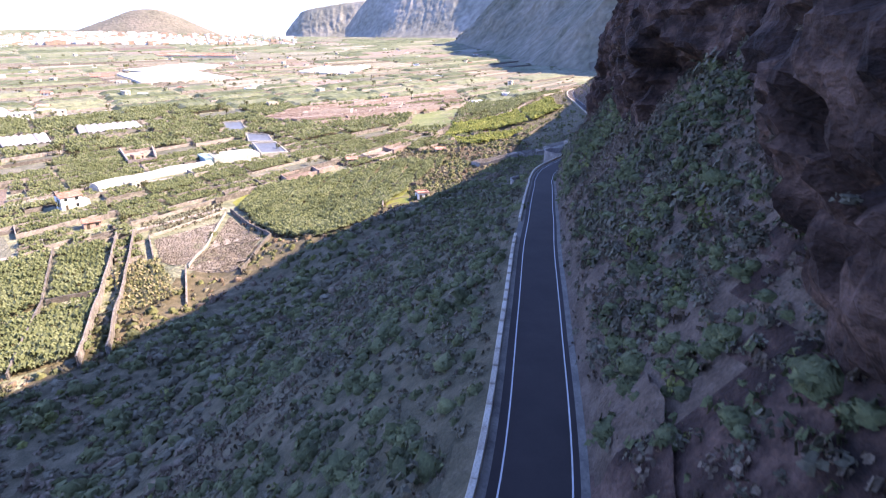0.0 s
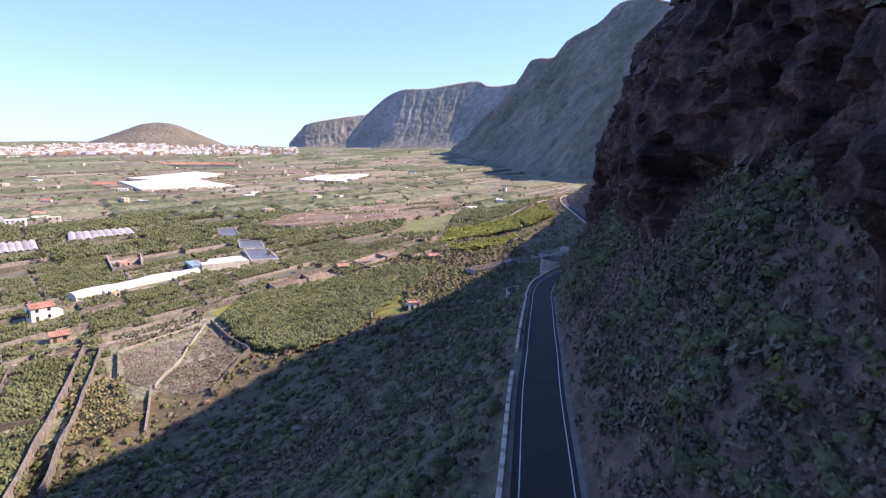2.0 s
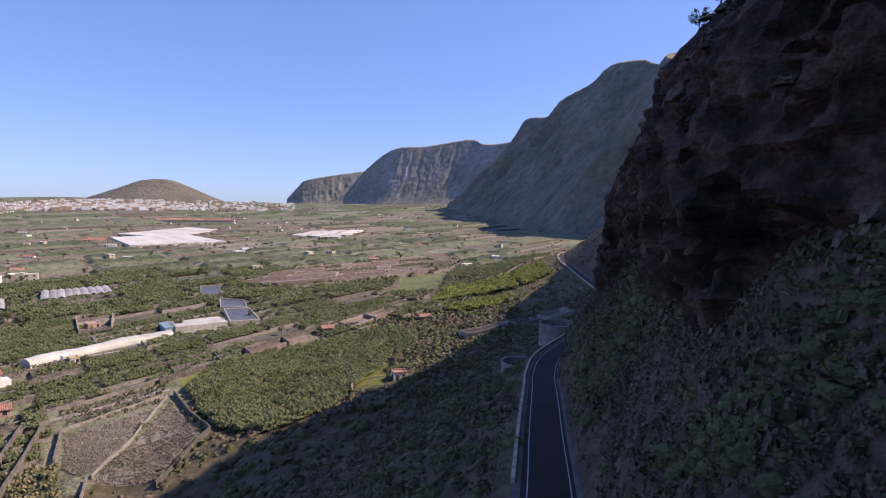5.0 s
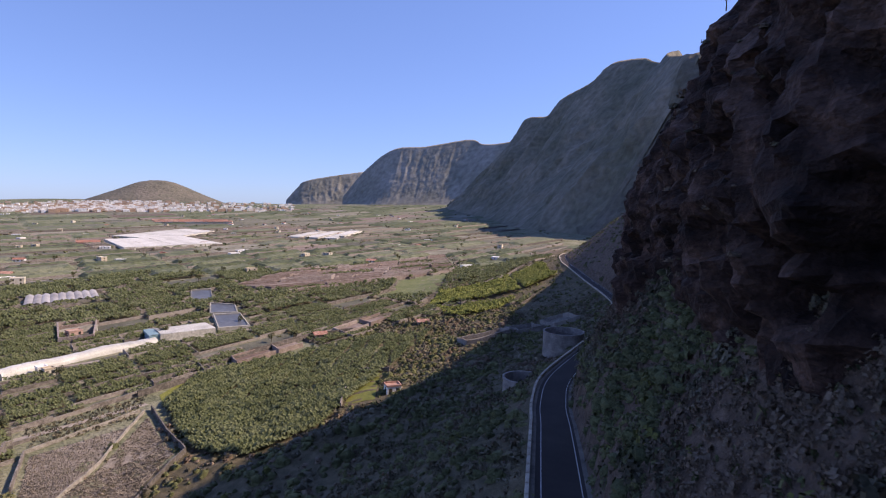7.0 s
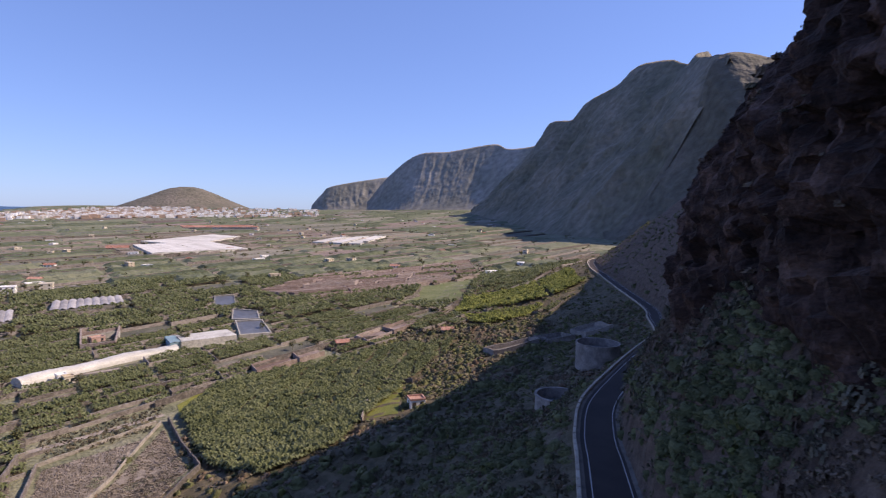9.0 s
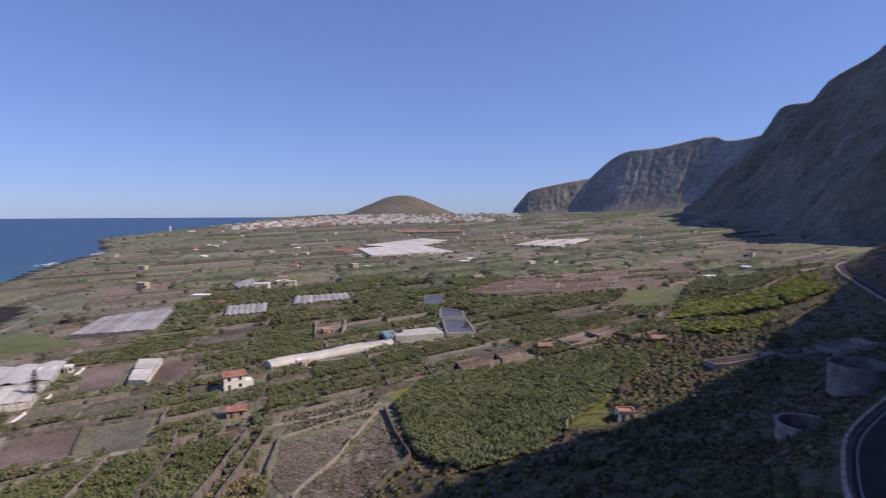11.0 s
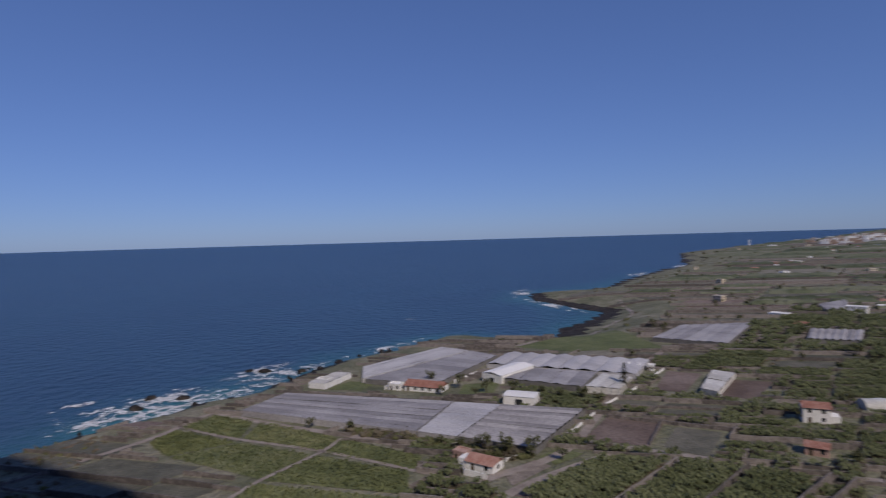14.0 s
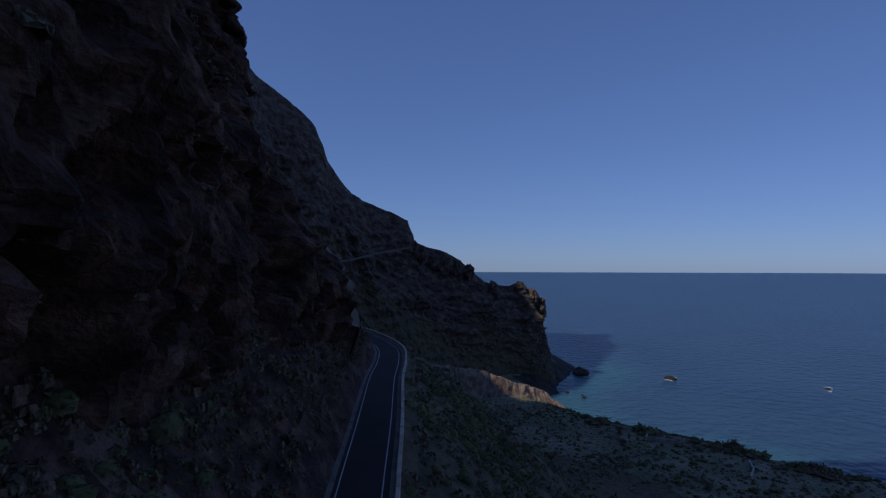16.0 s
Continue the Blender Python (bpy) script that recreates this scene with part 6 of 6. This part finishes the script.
def grass_tufts():
    """Small dry tufts between the shrubs on both sides of the road."""
    for k, (n, lo, hi, m) in enumerate(((3600, 2.8, 16, M_SHRUB_DRY), (2400, 2.8, 16, M_SHRUB_GREEN), (2600, -40, -3.4, M_SHRUB_DRY))):
        p, patch, r = hillside(n, lo, hi, -45, 160, 900 + k)
        scatter("grass_tufts", leaf_dome(8, 0.75, 910 + k), p, r.uniform(0.14, 0.42, len(p)), m, "small dry grass tufts on the slope", "grass", 920 + k, (0.8, 2.0))


grass_tufts()


def shore_scrub():
    """Bushes on the uneven ground above the western shore."""
    r = np.random.default_rng(71)
    p = np.column_stack([r.uniform(-215, -95, 5200), r.uniform(-215, -12, 5200), np.zeros(5200)])
    dc = coast_distance(p[:, 0], p[:, 1])
    p = p[(dc > 2) & (dc < 75) & ~taken_mask(p[:, :2])]
    p[:, 2] = height(p[:, 0], p[:, 1])
    plant(p, fbm(p, 20, 3, 72), r, False, 800)


shore_scrub()


def headland_scrub():
    """Bushes on the lower flank of the headland."""
    r = np.random.default_rng(75)
    me = rocky_headland.data
    co = np.empty(len(me.vertices) * 3, np.float32)
    me.vertices.foreach_get("co", co)
    co = co.reshape(-1, 3)
    co = co[(co[:, 2] > -45) & (co[:, 2] < 60) & (co[:, 1] > -300)]
    co = r.permutation(co)[:4200]
    co = co[fbm(co, 16, 3, 76) + r.uniform(-0.3, 0.3, len(co)) > co[:, 2] / 80][:2000]
    plant(co.astype(float), fbm(co, 20, 3, 77) - 0.3, r, False, 840, 1.3)


headland_scrub()


def ledge_plants():
    """Tufts on the ledges and the rim of the rock face."""
    r = np.random.default_rng(88)
    g = CLIFF_GRID
    e1, e2 = g[1:, :-1] - g[:-1, :-1], g[:-1, 1:] - g[:-1, :-1]
    nrm = np.cross(e1, e2)
    nrm /= np.linalg.norm(nrm, axis=2)[:, :, None] + 1e-9
    up = np.abs(nrm[:, :, 2]) * np.sign((nrm[:, :, 2]))
    flat_up = np.abs(nrm[:, :, 2]) > 0.55
    climb = e2[:, :, 2] > 0
    i, j = np.nonzero(flat_up & climb)
    pts = g[i, j]
    keep = (pts[:, 1] > -45) & (pts[:, 1] < 150) & (pts[:, 2] < 110) & (r.uniform(0, 1, len(pts)) < 0.07)
    pts = r.permutation(pts[keep])[::1][:1900]
    for k, (m, lab) in enumerate(((M_SHRUB_GREY, "grey-green tufts growing on rock ledges"), (M_SHRUB_DRY, "dry tufts growing on rock ledges"))):
        q = pts[k::2]
        scatter("ledge_tufts", bush(90 + k, 2, 6, 16, 0.4), q, np.minimum(r.gamma(2.0, 0.14, len(q)) + 0.1, 0.7), m, lab, "shrubs", 90 + k)


ledge_plants()


def rim_plants():
    """Bushes along the upper slope of the rock face, against the sky."""
    r = np.random.default_rng(97)
    g = CLIFF_GRID
    i, j = r.integers(0, g.shape[0], 9000), r.integers(60, 175, 9000)
    pts = g[i, j]
    keep = (pts[:, 1] > 55) & (pts[:, 1] < 150) & (pts[:, 2] > 40) & (fbm(pts, 9, 2, 98) > -0.05)
    pts = pts[keep][:1500]
    for k, (m, lab) in enumerate(((M_SHRUB_GREY, "grey-green bushes on the upper rock slope"), (M_SHRUB_DRY, "dry brown bushes on the upper rock slope"))):
        q = pts[k::2]
        scatter("rim_bushes", bush(190 + k, 2, 6, 26, 0.34), q, r.gamma(2.4, 0.2, len(q)) + 0.2, m, lab, "shrubs", 190 + k)


rim_plants()


# ---- surf and sea rocks ----
M_FOAM = material("surf_foam", [(0.70, 0.74, 0.76), (0.85, 0.87, 0.88)], 0.3, 2, rough=0.9, bump=0.3)


def foam(cx, cy, rx, ry, n, seed, turn=0.0, size=1.0):
    """Broken streaks of foam on the water."""
    r = np.random.default_rng(seed)
    v, f = [], []
    c, s = math.cos(turn), math.sin(turn)
    spots = r.normal(0, 0.45, (n * 9, 2)) * np.array([rx, ry])
    web = np.abs(fbm(np.column_stack([spots / size, np.full(len(spots), seed * 3.7)]), 9.0, 3, 17))
    spots = spots[np.argsort(web, kind="stable")[:n * 3]]             # foam gathers in thin curling lines
    for k, (x, y) in enumerate(spots):
        ln, wd = r.gamma(1.6, 0.6) * size, r.gamma(1.6, 0.24) * size
        m = 9
        b = len(v)
        tilt = r.uniform(-0.8, 0.8)
        for j in range(m):
            a = 2 * math.pi * j / m
            px, py = ln * math.cos(a) * r.uniform(0.5, 1.2), wd * math.sin(a) * r.uniform(0.5, 1.2)
            px, py = px * math.cos(tilt) - py * math.sin(tilt) + x, px * math.sin(tilt) + py * math.cos(tilt) + y
            v.append((cx + px * c - py * s, cy + px * s + py * c, SEA + 0.12 + 0.01 * (k % 7)))
        f += [(b, b + j, b + j + 1) for j in range(1, m - 1)]
    dc = coast_distance(np.array(v)[:, 0], np.array(v)[:, 1])
    return tagged(mesh_object("surf_foam", v, f, M_FOAM, flat=True), "white surf breaking over black rocks", "surf", kind="stuff")


foam(-290, -12, 34, 17, 420, 1, 2.2, 0.9)
foam(-300, -22, 26, 10, 120, 2, 2.2, 1.2)
foam(-340, 42, 24, 8, 130, 31, 2.2, 0.9)
foam(-349, 27, 20, 7, 160, 35, 2.3, 0.9)
foam(-281, -8, 16, 10, 160, 36, 2.2, 0.9)
foam(-272, -36, 14, 5, 60, 32, 2.2, 0.9)
foam(-306, -52, 12, 3, 40, 33, 2.2, 1.0)
foam(-292, 26, 22, 3, 110, 34, 2.3, 0.8)
foam(-266, -40, 12, 4, 30, 3, 2.2, 0.9)
foam(-309, 26, 20, 6, 60, 4, 2.4, 0.9)
foam(-338, 50, 26, 5, 50, 5, 2.4, 0.9)
foam(-390, 108, 30, 6, 60, 6, 2.2, 1.3)
foam(-694, 330, 36, 9, 90, 7, 2.6, 2.4)
foam(-560, 314, 44, 9, 150, 8, 0.1, 2.2)
foam(-500, 345, 18, 6, 30, 9, 0.8, 1.6)
foam(-900, 640, 60, 10, 40, 10, 2.3, 3)
foam(-1060, 850, 60, 12, 40, 11, 2.3, 4)
foam(-1600, 1240, 60, 14, 30, 12, 2.3, 5)
foam(-243, -40, 18, 1.2, 50, 13, 2.35, 0.8)
for k, (x, y) in enumerate(((-277, -272), (-351, -213), (-244, -78), (-520, 150), (-229, -303))):
    foam(x, y, 9 if k < 2 else 5, 2, 34 if k < 2 else 12, 20 + k, 0.6, 0.8)


def sea_rock(x, y, size, h, seed, label):
    bm = bmesh.new()
    bmesh.ops.create_icosphere(bm, subdivisions=3 if size > 3.1 else 2, radius=1)
    co = np.array([v.co[:] for v in bm.verts])
    d = 1 + 0.45 * fbm(co + seed * 3.1, 0.9, 4, seed)
    for v, k in zip(bm.verts, d):
        v.co = Vector((v.co.x * size * k, v.co.y * size * 0.7 * k, v.co.z * h * k * (1.3 if v.co.z > 0 else 0.6)))
    ob = part("sea_rock", bm, M_SHORE)
    ob.matrix_world = pose(x, y, SEA, 0, 0, seed * 57)
    return tagged(ob, label, "rock", "sea rocks")


for k, (x, y, sz, h) in enumerate(((-230, -312, 9.0, 3.6), (-185, -259, 1.2, 0.9), (-187, -244, 1.4, 0.9), (-190, -250, 1.0, 0.8), (-278, -273, 4.6, 2.0), (-352, -214, 2.4, 0.7), (-288, -24, 3.6, 1.6), (-299, -6, 3.2, 1.5), (-305, -22, 3.4, 1.2), (-268, 4, 4.2, 2.4), (-346, 30, 4.0, 1.3), (-351, 21, 3.2, 1.0),
                                   (-244, -78, 3.4, 2.0), (-262, -6, 2.0, 1.0), (-268, 6, 2.4, 1.2), (-275, 12, 1.8, 1.1), (-270, -8, 1.6, 0.9), (-284, 14, 2.4, 1.3), (-256, -22, 1.8, 0.9),
                                   (-292, 30, 2.4, 1.2), (-305, 44, 2.2, 1.2), (-330, 66, 3, 1.4), (-372, 108, 3.4, 1.6), (-395, 142, 4, 2))):
    sea_rock(x, y, sz, h, k + 1, "dark wet sea rock with foam round it")


def crag(x, y, z, size, h, seed):
    """A jagged outcrop on the ridge of the headland."""
    bm = bmesh.new()
    bmesh.ops.create_icosphere(bm, subdivisions=4, radius=1)
    co = np.array([v.co[:] for v in bm.verts])
    d = 1 + 0.55 * fbm(co + seed * 5.3, 0.7, 4, seed, True) + 0.25 * fbm(co + seed, 0.25, 3, seed + 4)
    for v, k in zip(bm.verts, d):
        up = 1.2 if v.co.z > 0 else 1.0
        v.co = Vector((v.co.x * size * k, v.co.y * size * 0.8 * k, v.co.z * h * k * up))
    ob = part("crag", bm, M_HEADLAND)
    ob.matrix_world = pose(x, y, z, 0, 0, seed * 41)
    return tagged(ob, "jagged dark rock outcrop on the headland ridge", "rock", "ridge crags")


def shore_rocks():
    """Black rocks in the wash along the shore."""
    r = np.random.default_rng(44)
    n = 0
    while n < 80:
        i = int(r.integers(8, 15))
        t = r.uniform()
        p = COAST[i] * (1 - t) + COAST[i + 1] * t + r.normal(0, 6, 2)
        sea_rock(p[0], p[1], r.uniform(0.8, 3.0), r.uniform(0.7, 1.9), 100 + n, "black lava rock in the wash along the shore")
        n += 1


shore_rocks()

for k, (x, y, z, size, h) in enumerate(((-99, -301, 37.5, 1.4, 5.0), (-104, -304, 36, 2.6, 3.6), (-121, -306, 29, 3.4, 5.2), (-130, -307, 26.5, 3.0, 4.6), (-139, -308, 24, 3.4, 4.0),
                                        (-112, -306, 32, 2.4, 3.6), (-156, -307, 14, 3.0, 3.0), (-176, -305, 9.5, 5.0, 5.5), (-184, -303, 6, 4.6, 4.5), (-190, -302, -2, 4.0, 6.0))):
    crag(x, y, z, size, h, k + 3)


# low parapet of the road that crosses the far headland
def headland_road():
    line = spline([(-40, -255, 30.5), (-50, -266, 31.8), (-70, -291, 36.0), (-91, -301, 39.8), (-97, -305, 40.2)], 2.0)
    v = []
    for p in line:
        for dx, dz in ((0, -0.6), (0.0, 0.35), (0.5, 0.35), (0.5, -0.6)):
            v.append((p[0] - dx, p[1] + 1.6 + dx, p[2] + dz))
    n = len(line)
    f = [(4 * k + j, 4 * k + 4 + j, 4 * k + 5 + j, 4 * k + 1 + j) for k in range(n - 1) for j in range(3)]
    return tagged(mesh_object("parapet_wall", v, f, M_DUST, flat=True), "pale parapet of a road cut into the headland", "parapet")


headland_road()


def rock_rib():
    """A pale weathered rib of rock between the slope and the headland."""
    line = spline([(-80, -216, -20), (-93, -220, -22), (-111, -225, -26), (-127, -225, -32), (-145, -225, -38), (-158, -219, -47), (-164, -215, -52)], 0.8)
    across = [(-14, -1.0), (-9, -0.62), (-5, -0.25), (-2.5, -0.05), (-0.8, 0.0), (0.8, -0.02), (2.2, -0.2), (3.6, -0.5), (5.4, -0.8), (8, -1.0)]
    n = len(line)
    base = height(line[:, 0], line[:, 1], False) - 3
    v = np.array([[(line[k, 0] + 0.35 * a, line[k, 1] + a, line[k, 2] + (line[k, 2] - base[k]) * b) for a, b in across] for k in range(n)]).reshape(-1, 3)
    v += np.stack([fbm(v, 5, 4, 301, True) * 1.2, fbm(v, 4, 4, 302, True) * 1.6, fbm(v, 3.5, 4, 303) * 1.4], 1)
    return tagged(mesh_object("rock_rib", v, grid_faces(n, len(across)), M_RIB, flat=True), "pale weathered rib of rock at the foot of the headland", "rock", kind="structure")


M_RIB = material("pale_weathered_tuff", [(0.10, 0.065, 0.05), (0.20, 0.145, 0.115), (0.33, 0.26, 0.21)], 0.3, 2.5, bump=0.8)
rock_rib()


def shore_thicket():
    """Dark bushes on the brink above the western shore."""
    r = np.random.default_rng(131)
    line = spline([(-138, -165, 0), (-146, -147, 0), (-156, -134, 0), (-162, -115, 0), (-168, -96, 0), (-176, -78, 0)], 1.0)
    p = line[r.integers(0, len(line), 330)] + np.column_stack([r.normal(0, 3.2, 330), r.normal(0, 2.5, 330), np.zeros(330)])
    p = p[fbm(p, 9, 2, 132) > -0.12]
    p[:, 2] = height(p[:, 0], p[:, 1])
    for k, (m, lab) in enumerate(((M_SHRUB_GREEN, "dark green bushes on the brink above the shore"), (M_SHRUB_DRY, "brown bushes on the brink above the shore"))):
        q = p[k::2]
        scatter("shore_bushes", bush(230 + k, 3, 7, 40, 0.3), q, r.gamma(4, 0.3, len(q)) + 0.5, m, lab, "shrubs", 230 + k)


shore_thicket()
for pts in ([(-130, -143), (-131, -132)], [(-145, -138), (-141, -134), (-150, -124)], [(-156, -100), (-150, -93), (-143, -88)]):
    wall_line(pts, 1.3, 0.5, M_CONCRETE, "crumbling pale wall above the shore", step=2.0)


def net_hedge():
    """Thick hedge of small trees between the net houses and the coastal track."""
    r = np.random.default_rng(141)
    line = spline([(-189, 70, 0), (-180, 78, 0), (-170, 88, 0), (-160, 97, 0), (-152, 107, 0), (-148, 113, 0)], 1.0)
    p = line[r.integers(0, len(line), 170)] + np.column_stack([r.normal(0, 1.5, 170), r.normal(0, 1.5, 170), np.zeros(170)])
    p[:, 2] = height(p[:, 0], p[:, 1]) + 0.3
    for k, m in enumerate((M_SHRUB_GREEN, M_SHRUB_GREY)):
        q = p[k::2]
        scatter("hedge_trees", bush(240 + k, 3, 7, 50, 0.3), q, r.gamma(5, 0.2, len(q)) + 0.5, m, "thick grey-green hedge beside the net houses", "hedge", 240 + k)


net_hedge()
